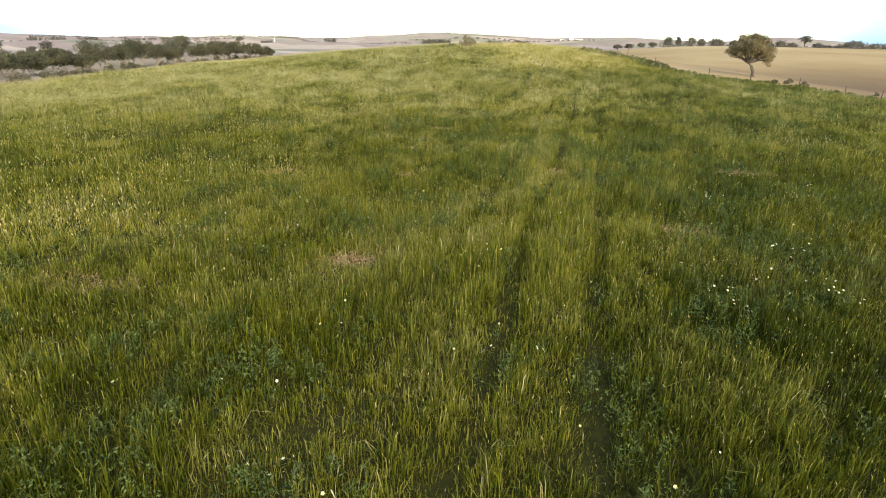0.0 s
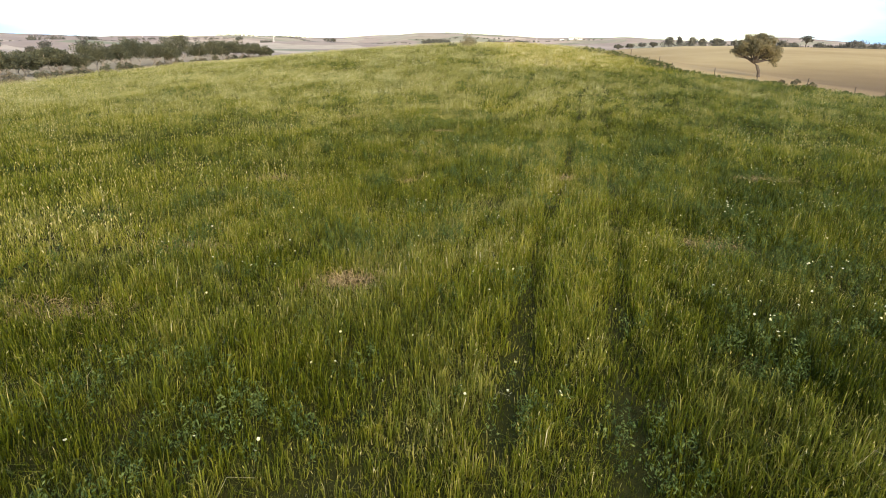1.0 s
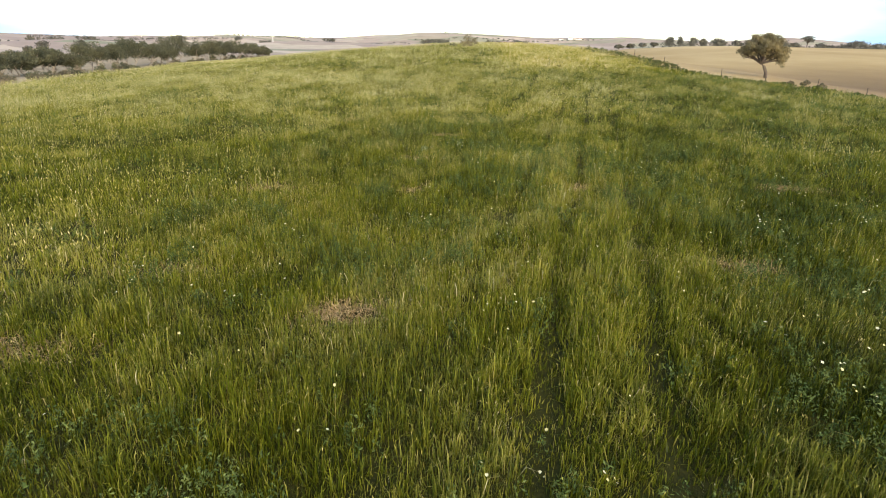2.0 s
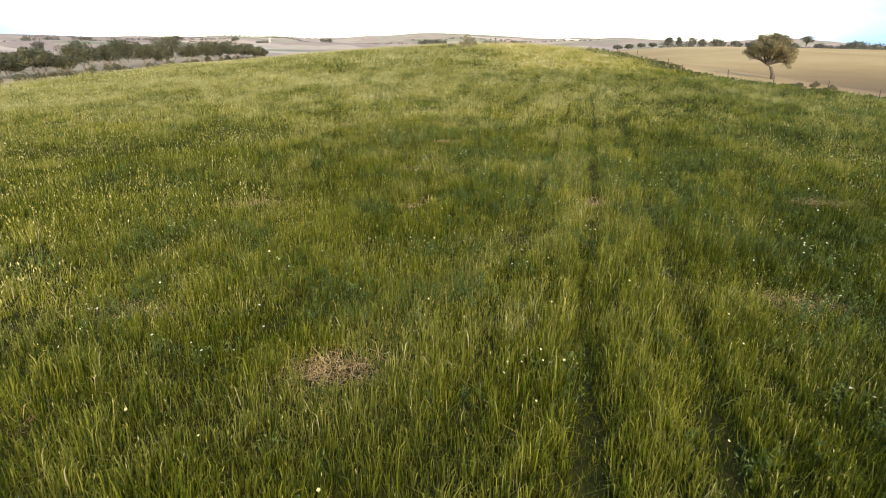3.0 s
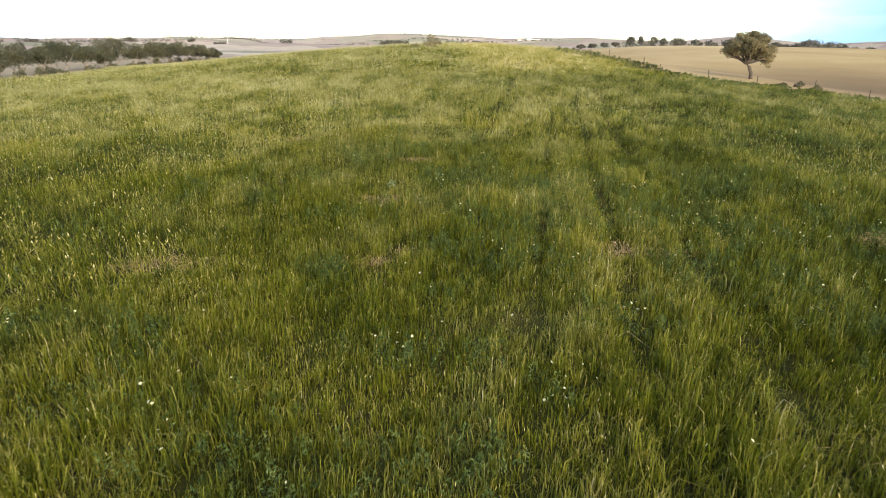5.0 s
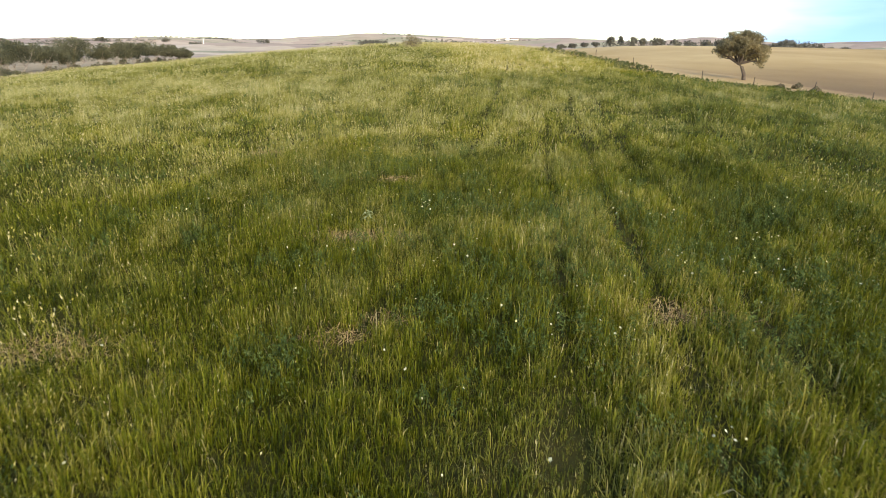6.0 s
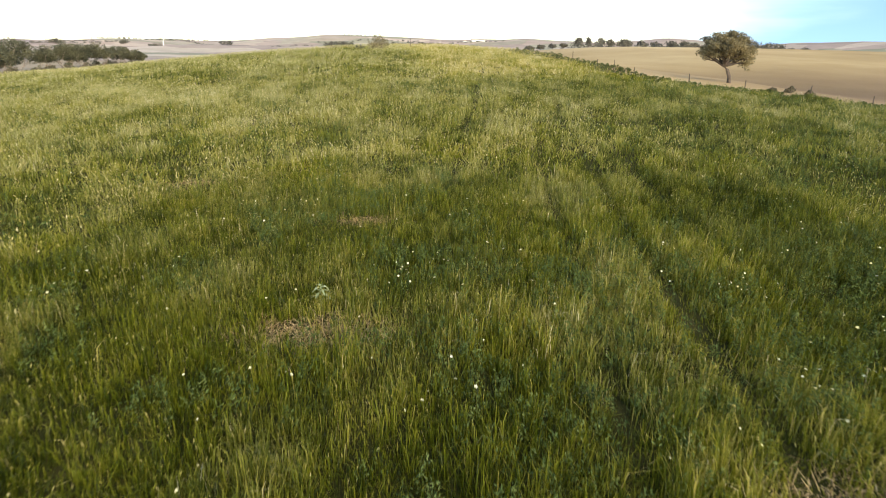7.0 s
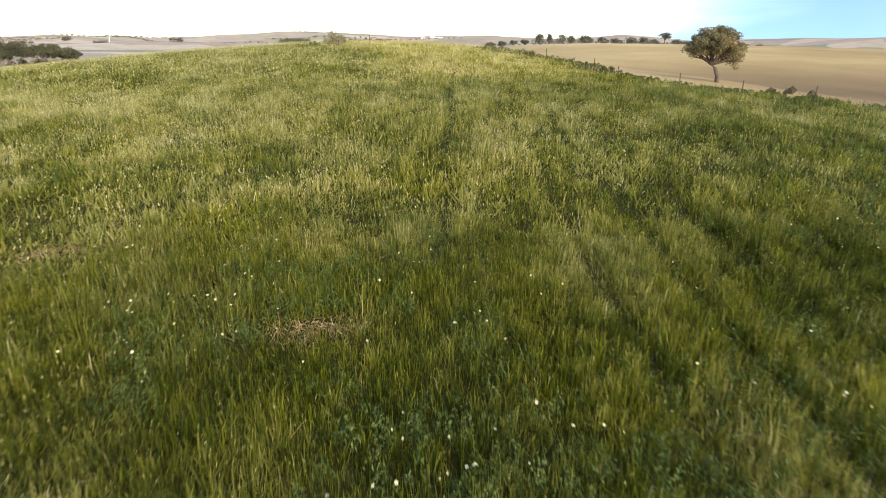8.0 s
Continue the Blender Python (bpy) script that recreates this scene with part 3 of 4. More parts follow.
far_wood("distant_scrub", "grey-brown scrub below the trees past the tan field", line_spots(116, 324, 285, 329, 2.4, 2.0, rng), 44, 5.5, 3.0, 44, 0.5)
far_wood("distant_hedgerows", "dark hedgerows and tree lines across distant fields", rows, 41, 17, 6.5, 26, 2.4)
blocks = []
for cx, cy, w, d, n in ((-45, 2880, 130, 60, 46), (230, 2930, 70, 40, 16), (370, 2970, 90, 40, 22), (-800, 2700, 50, 30, 8), (-930, 2760, 40, 30, 6), (-1500, 2330, 60, 30, 9), (-1440, 2430, 70, 30, 9), (-1560, 2290, 50, 30, 7), (-560, 2950, 70, 30, 8), (-1150, 2640, 60, 30, 8)):
    blocks += [(cx + rng.uniform(-w, w) / 2, cy + rng.uniform(-d, d) / 2) for _ in range(n)]
far_wood("distant_woods", "dark groves and scattered trees on far slopes", blocks, 42, 20, 17, 70, 2.4)


def box_bm(bm, x0, x1, y0, y1, z0, z1):
    v = [bm.verts.new(p) for p in ((x0, y0, z0), (x1, y0, z0), (x1, y1, z0), (x0, y1, z0), (x0, y0, z1), (x1, y0, z1), (x1, y1, z1), (x0, y1, z1))]
    for f in ((0, 3, 2, 1), (4, 5, 6, 7), (0, 1, 5, 4), (1, 2, 6, 5), (2, 3, 7, 6), (3, 0, 4, 7)):
        bm.faces.new([v[i] for i in f])


def bm_mesh(name, bm, mat):
    me = bpy.data.meshes.new(name)
    bmesh.ops.recalc_face_normals(bm, faces=bm.faces)
    bm.to_mesh(me)
    bm.free()
    me.materials.append(mat)
    return me


def make_house(x, y, long, deep, high, wall_mat, label, turn=0.0, windows=3):
    base = new("farmhouse")
    base.matrix_world = pose(x, y, float(land(x, y)) - SOIL - 0.3, 0, 0, turn)
    bm = bmesh.new()
    box_bm(bm, -long / 2, long / 2, -deep / 2, deep / 2, 0, high)
    wall = part("wall", bm_mesh("wall", bm, wall_mat), base)
    bm = bmesh.new()
    e, r = 0.4, high + deep * 0.28
    v = [bm.verts.new(p) for p in ((-long / 2 - e, -deep / 2 - e, high + 0.02), (long / 2 + e, -deep / 2 - e, high + 0.02), (long / 2 + e, deep / 2 + e, high + 0.02), (-long / 2 - e, deep / 2 + e, high + 0.02), (-long / 2 - e, 0, r), (long / 2 + e, 0, r))]
    for f in ((0, 1, 5, 4), (2, 3, 4, 5), (0, 4, 3), (1, 2, 5), (0, 3, 2, 1)):
        bm.faces.new([v[i] for i in f])
    part("roof", bm_mesh("roof", bm, roof_mat), base, "brown tiled roof")
    for k in range(windows):
        bm = bmesh.new()
        cx = -long / 2 + long * (k + 0.5) / windows
        box_bm(bm, cx - 0.6, cx + 0.6, -deep / 2 - 0.06, -deep / 2 + 0.05, high * 0.35, high * 0.75)
        part("window", bm_mesh("window", bm, dark_mat), base, "dark window")
    return tagged(base, label, "house", "distant farm buildings")


for x, y, l, d, h, m, t in ((650, 3128, 26, 12, 9, white_mat, 8), (690, 3136, 44, 12, 6, white_mat, 4), (600, 3120, 20, 10, 5, white_mat, -6)):
    make_house(x, y, l, d, h, m, "white farm building on a distant hillside", t, 4)
for x, y, l, d, h, m, t in ((262, 2930, 34, 16, 10, brick_mat, 12), (305, 2940, 40, 16, 9, white_mat, -8), (335, 2950, 30, 16, 10, brick_mat, 5), (-1530, 2340, 36, 12, 5, white_mat, -5)):
    make_house(x, y, l, d, h, m, "low farm building among dark trees in the valley", t)


def make_tower(x, y, high, wide, top):
    """A distant white mast tower with a collar and a cap, and a slim base."""
    base = new("white_tower")
    base.matrix_world = pose(x, y, float(land(x, y)) - SOIL - 0.5)
    shaft = joined_tubes("shaft", [tube([(0, 0, 0), (0, 0, high * 0.5), (0, 0, high)], [wide, wide * 0.8, wide * 0.65], 12)], white_mat)
    part("shaft", shaft, base)
    part("cap", joined_tubes("cap", [tube([(0, 0, high - 0.5), (0, 0, high + 0.2), (0, 0, high + 1.4), (0, 0, high + 1.8)], [wide * 0.7, wide * top, wide * top, 0.05], 12)], white_mat), base)
    return tagged(base, "slim white tower on a distant rise", "tower", "distant white towers")


for x, y, h in ((-1343, 2681, 34), (-1178, 2720, 26), (-775, 2730, 26)):
    make_tower(x, y, h, 1.7, 1.0)


def make_pylon(x, y, high):
    """A lattice mast: four legs drawn in, cross braces and three arms."""
    base = new("power_pylon")
    base.matrix_world = pose(x, y, float(land(x, y)) - SOIL - 0.5)
    for sx, sy in ((-1, -1), (1, -1), (1, 1), (-1, 1)):
        part("leg", joined_tubes("leg", [tube([(sx * 2.4, sy * 2.4, 0), (sx * 0.9, sy * 0.9, high * 0.65), (sx * 0.4, sy * 0.4, high)], [0.22, 0.18, 0.14], 5)], steel_mat), base)
    for k in range(6):
        z0, z1 = high * k / 6, high * (k + 1) / 6
        w0, w1 = 2.4 - 2.0 * k / 6, 2.4 - 2.0 * (k + 1) / 6
        for c, s in ((1, -1), (-1, -1), (1, 1)):
            part("brace", joined_tubes("brace", [tube([(-w0 * c, w0 * s, z0), (w1 * c, w1 * s, z1)], [0.1, 0.1], 4)], steel_mat), base)
    for z in (0.7, 0.82, 0.94):
        part("arm", joined_tubes("arm", [tube([(-4, 0, high * z), (0, 0, high * z + 0.5), (4, 0, high * z)], [0.12, 0.2, 0.12], 5)], steel_mat), base)
    return tagged(base, "thin steel lattice power pylon in the valley", "pylon", "distant pylons")


make_pylon(430, 2850, 55)

# ---- plan of the crop: wheel tracks, bare spots, weeds, ripe stretches ----


def cells(x, y, size, seed):
    """Smooth value noise, 0 to 1, with lumps some size metres wide."""
    r = np.random.RandomState(seed)
    g = r.uniform(0, 1, (256, 256))
    u, v = np.asarray(x) / size + 500.0, np.asarray(y) / size + 500.0
    i, j = np.floor(u).astype(int), np.floor(v).astype(int)
    a, b = u - i, v - j
    a, b = a * a * (3 - 2 * a), b * b * (3 - 2 * b)
    i, j = i % 255, j % 255
    return (g[i, j] * (1 - a) + g[i + 1, j] * a) * (1 - b) + (g[i, j + 1] * (1 - a) + g[i + 1, j + 1] * a) * b


def tussocks(x, y, size, seed):
    """The nearest of many scattered tussocks some size metres apart: how far off it is in sizes, and its own height and hue, 0 to 1."""
    jx, jy, tall, hue = np.random.RandomState(seed).uniform(0, 1, (4, 256, 256))
    u, v = np.asarray(x) / size + 900.0, np.asarray(y) / size + 900.0
    i0, j0 = np.floor(u).astype(int), np.floor(v).astype(int)
    best, a, b = np.full(u.shape, 9.0), np.zeros(u.shape), np.zeros(u.shape)
    for di in (-1, 0, 1):
        for dj in (-1, 0, 1):
            i, j = (i0 + di) % 256, (j0 + dj) % 256
            d = np.hypot(i0 + di + jx[i, j] - u, j0 + dj + jy[i, j] - v)
            nearer = d < best
            best, a, b = np.where(nearer, d, best), np.where(nearer, tall[i, j], a), np.where(nearer, hue[i, j], b)
    return best, a, b


RUN = 0.256  # the drill rows run this far to the side for each metre ahead
TRACKS = (  # side, half width, depth, from, to
    (0.45, 0.3, 1.0, -5, 25), (0.3, 0.32, 0.95, 42, 62), (-1.7, 0.3, 0.95, -5, 36), (-1.75, 0.3, 0.85, 36, 62), (-3.85, 0.26, 0.75, 9, 54), (-8.0, 0.28, 0.85, 44, 82), (-8.25, 0.28, 0.55, 12, 28), (-11.9, 0.26, 0.4, 10, 58), (2.2, 0.25, 0.35, 40, 56),
)
BARE = (  # middle, half sizes, how bare
    (-2.55, 14.75, 1.15, 0.6, 0.95), (-1.9, 26.4, 0.8, 0.45, 0.55), (-0.9, 27.1, 0.7, 0.4, 0.4), (5.7, 26.6, 1.1, 0.75, 0.5), (-1.45, 32.3, 1.6, 0.75, 0.85), (-0.25, 39.65, 1.2, 0.5, 0.6),
    (7.6, 18.0, 1.5, 0.7, 0.6), (14.5, 27.4, 1.7, 0.8, 0.5), (-8.6, 12.9, 1.6, 0.7, 0.55), (-7.4, 17.1, 1.3, 0.7, 0.5), (-6.5, 45.0, 1.8, 0.7, 0.35), (-7.5, 26.3, 1.5, 0.6, 0.4),
)
WEEDS = ((2.7, 28.3, 1.7), (6.8, 28.7, 1.6), (8.8, 29.3, 2.0), (9.2, 26.0, 1.8), (3.0, 26.0, 1.2), (0.3, 27.1, 1.0), (7.2, 31.3, 2.2), (9.6, 16.5, 2.2), (8.8, 22.2, 2.0), (-12.9, 43.1, 1.3), (-1.8, 30.2, 0.7), (21.5, 44, 3.0), (23, 43, 2.5), (-3.2, 8.9, 1.0), (1.0, 9.5, 0.8), (33, 53, 4.0), (12, 34, 2.5), (4.6, 33.5, 1.8), (6.5, 35.5, 1.6), (2.2, 35.0, 1.4), (4.0, 31.0, 1.2))


def wheel(x, y):
    w = np.zeros_like(x)
    for off, half, deep, y0, y1 in TRACKS:
        d = (x - RUN * y - off - 0.12 * np.sin(y * 0.35 + off)) * 0.969
        w = np.maximum(w, deep * np.exp(-((d / half) ** 2)) * smooth(y0 - 4, y0, y) * smooth(y1 + 8, y1, y) * (0.3 + 1.1 * cells(x, y, 1.6, 60)))
    return np.clip(w, 0, 1)


def bare(x, y):
    w = np.zeros_like(x)
    for bx, by, a, b, deep in BARE:
        w = np.maximum(w, deep * np.exp(-((((x - bx) / a) ** 2 + ((y - by) / b) ** 2) ** 1.5)))
    return np.clip(w * (0.35 + 1.2 * cells(x, y, 0.35, 61)), 0, 1)


def weedy(x, y):
    w = np.zeros_like(x)
    for bx, by, r in WEEDS:
        w = np.maximum(w, np.exp(-(((x - bx) ** 2 + (y - by) ** 2) / r**2)))
    side = 0.65 * smooth(2, 14, x - RUN * y + 1) * smooth(0.42, 0.72, cells(x, y, 2.8, 62))
    side = np.maximum(side, smooth(9, 1, right_edge(y) - x) * smooth(110, 90, y) * (0.4 + 0.6 * cells(x, y, 2.0, 67)))
    return np.clip(np.maximum(w * (0.5 + 0.7 * cells(x, y, 0.8, 63)), side) + 0.7 * smooth(0.58, 0.85, cells(x, y, 1.5, 64)), 0, 1)


def golden(x, y):
    """The stretch on the brow where the crop has turned yellow."""
    return smooth(76, 86, y + 0.25 * np.abs(x - 19)) * smooth(4, 13, x) * smooth(36, 29, x)


def ripeness(x, y):
    """How far the grass has turned from green to straw."""
    u = x - RUN * y
    r = 0.16 + 0.22 * smooth(6, -20, u) * smooth(34, 66, y + 0.15 * np.abs(x)) + 0.31 * golden(x, y)
    r = r + 0.02 * smooth(60, 110, y) + 0.24 * (cells(x, y, 6.5, 65) - 0.5) + 0.40 * (cells(x - RUN * y, y * 0.55, 1.6, 66) - 0.5) + 0.05 * smooth(0, -8, u) * smooth(28, 12, y) 
    return np.clip(r - 0.12 * weedy(x, y), 0, 1)


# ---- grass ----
def set_tone(me, tone, corners, along=None, haze_mix=None):
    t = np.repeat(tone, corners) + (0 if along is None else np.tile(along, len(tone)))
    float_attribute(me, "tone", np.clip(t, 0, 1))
    if haze_mix is not None:
        float_attribute(me, "haze_mix", np.repeat(haze_mix, corners))
    return me


def slope_haze(x, y):
    """Up the slope the plants turn paler and greyer: distance haze painted into their colour."""
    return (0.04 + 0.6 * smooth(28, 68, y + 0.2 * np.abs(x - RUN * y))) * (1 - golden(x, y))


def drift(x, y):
    """Slow changes of tone over the field; lens vignetting is painted in too, as a lighter middle and darker sides."""
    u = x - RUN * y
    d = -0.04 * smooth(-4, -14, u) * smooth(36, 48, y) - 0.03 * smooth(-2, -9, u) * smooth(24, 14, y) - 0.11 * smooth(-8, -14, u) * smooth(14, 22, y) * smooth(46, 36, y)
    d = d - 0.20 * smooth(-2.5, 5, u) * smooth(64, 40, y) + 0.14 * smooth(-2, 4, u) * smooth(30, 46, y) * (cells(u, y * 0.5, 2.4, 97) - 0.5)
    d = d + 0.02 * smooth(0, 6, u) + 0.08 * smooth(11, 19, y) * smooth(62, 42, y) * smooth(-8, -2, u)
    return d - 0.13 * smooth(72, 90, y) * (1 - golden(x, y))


def blades(name, x, y, high, wide, lx, ly, tone, haze_mix, rng, mat, joints=2):
    """Bent, tapering blades that stand on the soil; lx, ly: how far the tip hangs over."""
    k = len(x)
    z = land(x, y) - SOIL - 0.02
    b = rng.uniform(0, 2 * np.pi, k)
    wx, wy = np.cos(b) * wide * 0.5, np.sin(b) * wide * 0.5
    drop = 0.5 * np.hypot(lx, ly)
    n = 5 if joints == 2 else 3
    v = np.empty((k, n, 3))
    v[:, 0] = np.c_[x - wx, y - wy, z]
    v[:, 1] = np.c_[x + wx, y + wy, z]
    v[:, -1] = np.c_[x + lx, y + ly, z + high - drop]
    if joints == 2:
        v[:, 2] = np.c_[x + lx * 0.32 + wx * 0.8, y + ly * 0.32 + wy * 0.8, z + high * 0.7]
        v[:, 3] = np.c_[x + lx * 0.32 - wx * 0.8, y + ly * 0.32 - wy * 0.8, z + high * 0.7]
        idx = np.arange(k)[:, None] * 5 + np.array([0, 1, 2, 3, 3, 2, 4])
        sizes = np.tile([4, 3], k)
    else:
        idx = np.arange(k)[:, None] * 3 + np.array([0, 1, 2])
        sizes = np.full(k, 3)
    # paler tips: straw ends, strengthened to paint in the lit top of the canopy
    return set_tone(mesh_of(name, v.reshape(-1, 3), idx.ravel(), sizes, [mat]), tone, n, [0.0, 0.0, 0.03, 0.03, 0.34] if joints == 2 else [0.0, 0.0, 0.28], haze_mix)


def tufts(rng, x0, x1, y0, y1, per_m2, each, size):
    """Tufts of blades: places, each one's way out from its tuft's middle, and the tuft's own height and tone."""
    n = int((x1 - x0) * (y1 - y0) * per_m2 / each)
    cx, cy = rng.uniform(x0, x1, n), rng.uniform(y0, y1, n)
    ox, oy = rng.normal(0, size, (n, each)), rng.normal(0, size, (n, each))
    rep = lambda a: np.repeat(a, each)
    return (cx[:, None] + ox).ravel(), (cy[:, None] + oy).ravel(), ox.ravel() / size, oy.ravel() / size, rep(rng.uniform(0.75, 1.2, n)), rep(rng.normal(0, 1, n))


def in_view_plan(x, y, side, start):
    """The stretch of the field that spreads out ahead like a fan."""
    return (np.abs(x - 0.12 * y) < side + 0.86 * np.clip(y, 0, None)) & (y > start)


def sow(name, label, rng, box, per_m2, each, size, high, wide, keep_plan, joints, shift=0.0, clump=0.55, gappy=0.9, hang=0.0):
    x, y, ox, oy, hh, tt = tufts(rng, *box, per_m2, each, size)
    inside = keep_plan(x, y) & (in_crop(x, y) > 0.5)
    x, y, ox, oy, hh, tt = (a[inside] for a in (x, y, ox, oy, hh, tt))
    tall = shift == 0
    w, b = wheel(x, y), bare(x, y)
    gap, rise, hue = tussocks(x - RUN * y, y * 0.75, clump, 90)
    _, rise2, hue2 = tussocks(x - RUN * y, y * 0.6, clump * 3.2, 91)
    gap = smooth(0.32, 0.72, gap)
    chance = rng.uniform(0, 1, len(x))
    keep = (rng.uniform(0, 1, len(x)) < 1.15 - (gappy if tall else 0.2) * gap) & (chance > (0.85 if tall else 0.5) * w + 1.0 * b + (0.5 if tall else 0.0) * weedy(x, y))
    x, y, ox, oy, hh, tt, w, b, gap, rise, hue, rise2, hue2 = (a[keep] for a in (x, y, ox, oy, hh, tt, w, b, gap, rise, hue, rise2, hue2))
    k = len(x)
    lumps = smooth(0.2, 0.8, cells(x - RUN * y, y * 0.7, 1.5, 98))
    h = high * hh * rng.uniform(0.6, 1.1, k) * (0.78 + 0.32 * rise + 0.18 * rise2) * (1 - 0.3 * gap) * (0.85 + 0.3 * cells(x, y, 4.0, 71)) * (0.8 + 0.4 * lumps) * (1 - 0.5 * w) * (1 - 0.5 * b)
    lean = hang + rng.uniform(0.08, 0.5, k) + 0.5 * (rng.uniform(0, 1, k) > 0.78) + 0.4 * b
    lx = (ox * 0.6 + rng.normal(0, 0.5, k) + 0.1) * lean * h
    ly = (oy * 0.6 + rng.normal(0, 0.5, k)) * lean * h
    straw = rng.uniform(0, 1, k) < (0.012 + 0.10 * ripeness(x, y)) * tall
    # tall lumps are toned lighter, painting in the light on their tops
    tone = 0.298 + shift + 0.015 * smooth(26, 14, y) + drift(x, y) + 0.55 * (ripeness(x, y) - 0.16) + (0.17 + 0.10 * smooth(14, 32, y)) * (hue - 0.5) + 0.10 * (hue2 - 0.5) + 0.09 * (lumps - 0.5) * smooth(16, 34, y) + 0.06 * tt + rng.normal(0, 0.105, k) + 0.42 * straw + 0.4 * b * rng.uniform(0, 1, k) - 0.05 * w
    me = blades(name, x, y, h, wide * rng.uniform(0.6, 1.3, k), lx, ly, tone, np.clip(slope_haze(x, y) + 0.7 * (cells(x, y, 2.2, 96) - 0.5) + 0.5 * (hue2 - 0.5), 0, 1), rng, grass_mat, joints)
    return tagged(new(name, me), label, "grass", kind="stuff")


ragged = lambda x, y: 5.0 * (cells(x, y, 1.2, 95) - 0.5)
near = lambda x, y: in_view_plan(x, y, 6, 3) & (np.abs(x - 0.12 * y) + ragged(x, y) < 12) & (y + ragged(x, y) < 45)
flank = lambda x, y: in_view_plan(x, y, 6, 4) & ~near(x, y) & (y + ragged(x, y) < 45)
middle = lambda x, y: in_view_plan(x, y, 8, 4) & ~near(x, y) & ~flank(x, y) & (y + 2 * ragged(x, y) < 80)
distant = lambda x, y: in_view_plan(x, y, 10, 4) & (y + 2 * ragged(x, y) >= 80)
slope = lambda x, y: middle(x, y) | flank(x, y)
rng = np.random.RandomState(7)
sow("meadow_grass", "tall green grass turning straw yellow in tufts", rng, (-14, 21, 3, 47), 310, 12, 0.07, 0.53, 0.0145, near, 2, 0.0, 0.4, 0.95)
sow("fine_grass", "fine short green grass filling in between the tufts", rng, (-14, 21, 3, 47), 170, 8, 0.10, 0.46, 0.015, near, 1, -0.03, 0.4, 0.5)
sow("grass_understorey", "short broad green blades between the tall tufts", rng, (-14, 21, 3, 47), 210, 6, 0.12, 0.40, 0.028, near, 1, -0.05, 0.42)
sow("flank_understorey", "short broad green blades low in the crop beside the tracks", rng, (-44, 52, 4, 49), 90, 5, 0.15, 0.44, 0.045, flank, 1, -0.06, 0.55, 0.9, 0.15)
sow("flank_grass", "green and yellowing grass in tufts beside the tracks", rng, (-44, 52, 4, 49), 165, 12, 0.09, 0.55, 0.021, flank, 1, 0.0, 0.5, 0.85, 0.12)
sow("hillside_understorey", "short green blades between the tufts up the slope", rng, (-66, 60, 4, 86), 46, 4, 0.2, 0.50, 0.075, middle, 1, -0.06, 0.7, 0.9, 0.2)
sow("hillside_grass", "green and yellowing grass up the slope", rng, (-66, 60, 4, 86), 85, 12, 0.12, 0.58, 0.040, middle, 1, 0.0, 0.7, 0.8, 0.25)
sow("crest_grass", "yellowing grass over the top of the rise", rng, (-68, 36, 74, 150), 29, 6, 0.2, 0.6, 0.09, distant, 1, 0.0, 1.0, 0.35, 0.25)

sow("crest_understorey", "short green blades low among the crest grass", rng, (-68, 36, 74, 150), 12, 4, 0.25, 0.48, 0.13, distant, 1, -0.05, 1.0, 0.2, 0.2)

outer = lambda x, y: ~near(x, y) & ~flank(x, y) & ~middle(x, y) & ~distant(x, y)
sow("outer_grass", "coarse green and yellowing grass over the rest of the field", rng, (-64, 52, -90, 150), 7, 5, 0.16, 0.55, 0.10, outer, 1)
beside = lambda x, y: outer(x, y) & (np.hypot(x, np.clip(np.abs(y - 14) - 14, 0, None)) < 30)
sow("margin_grass", "green and yellowing grass over the lower slope", rng, (-32, 32, -32, 60), 50, 7, 0.10, 0.58, 0.035, beside, 1)


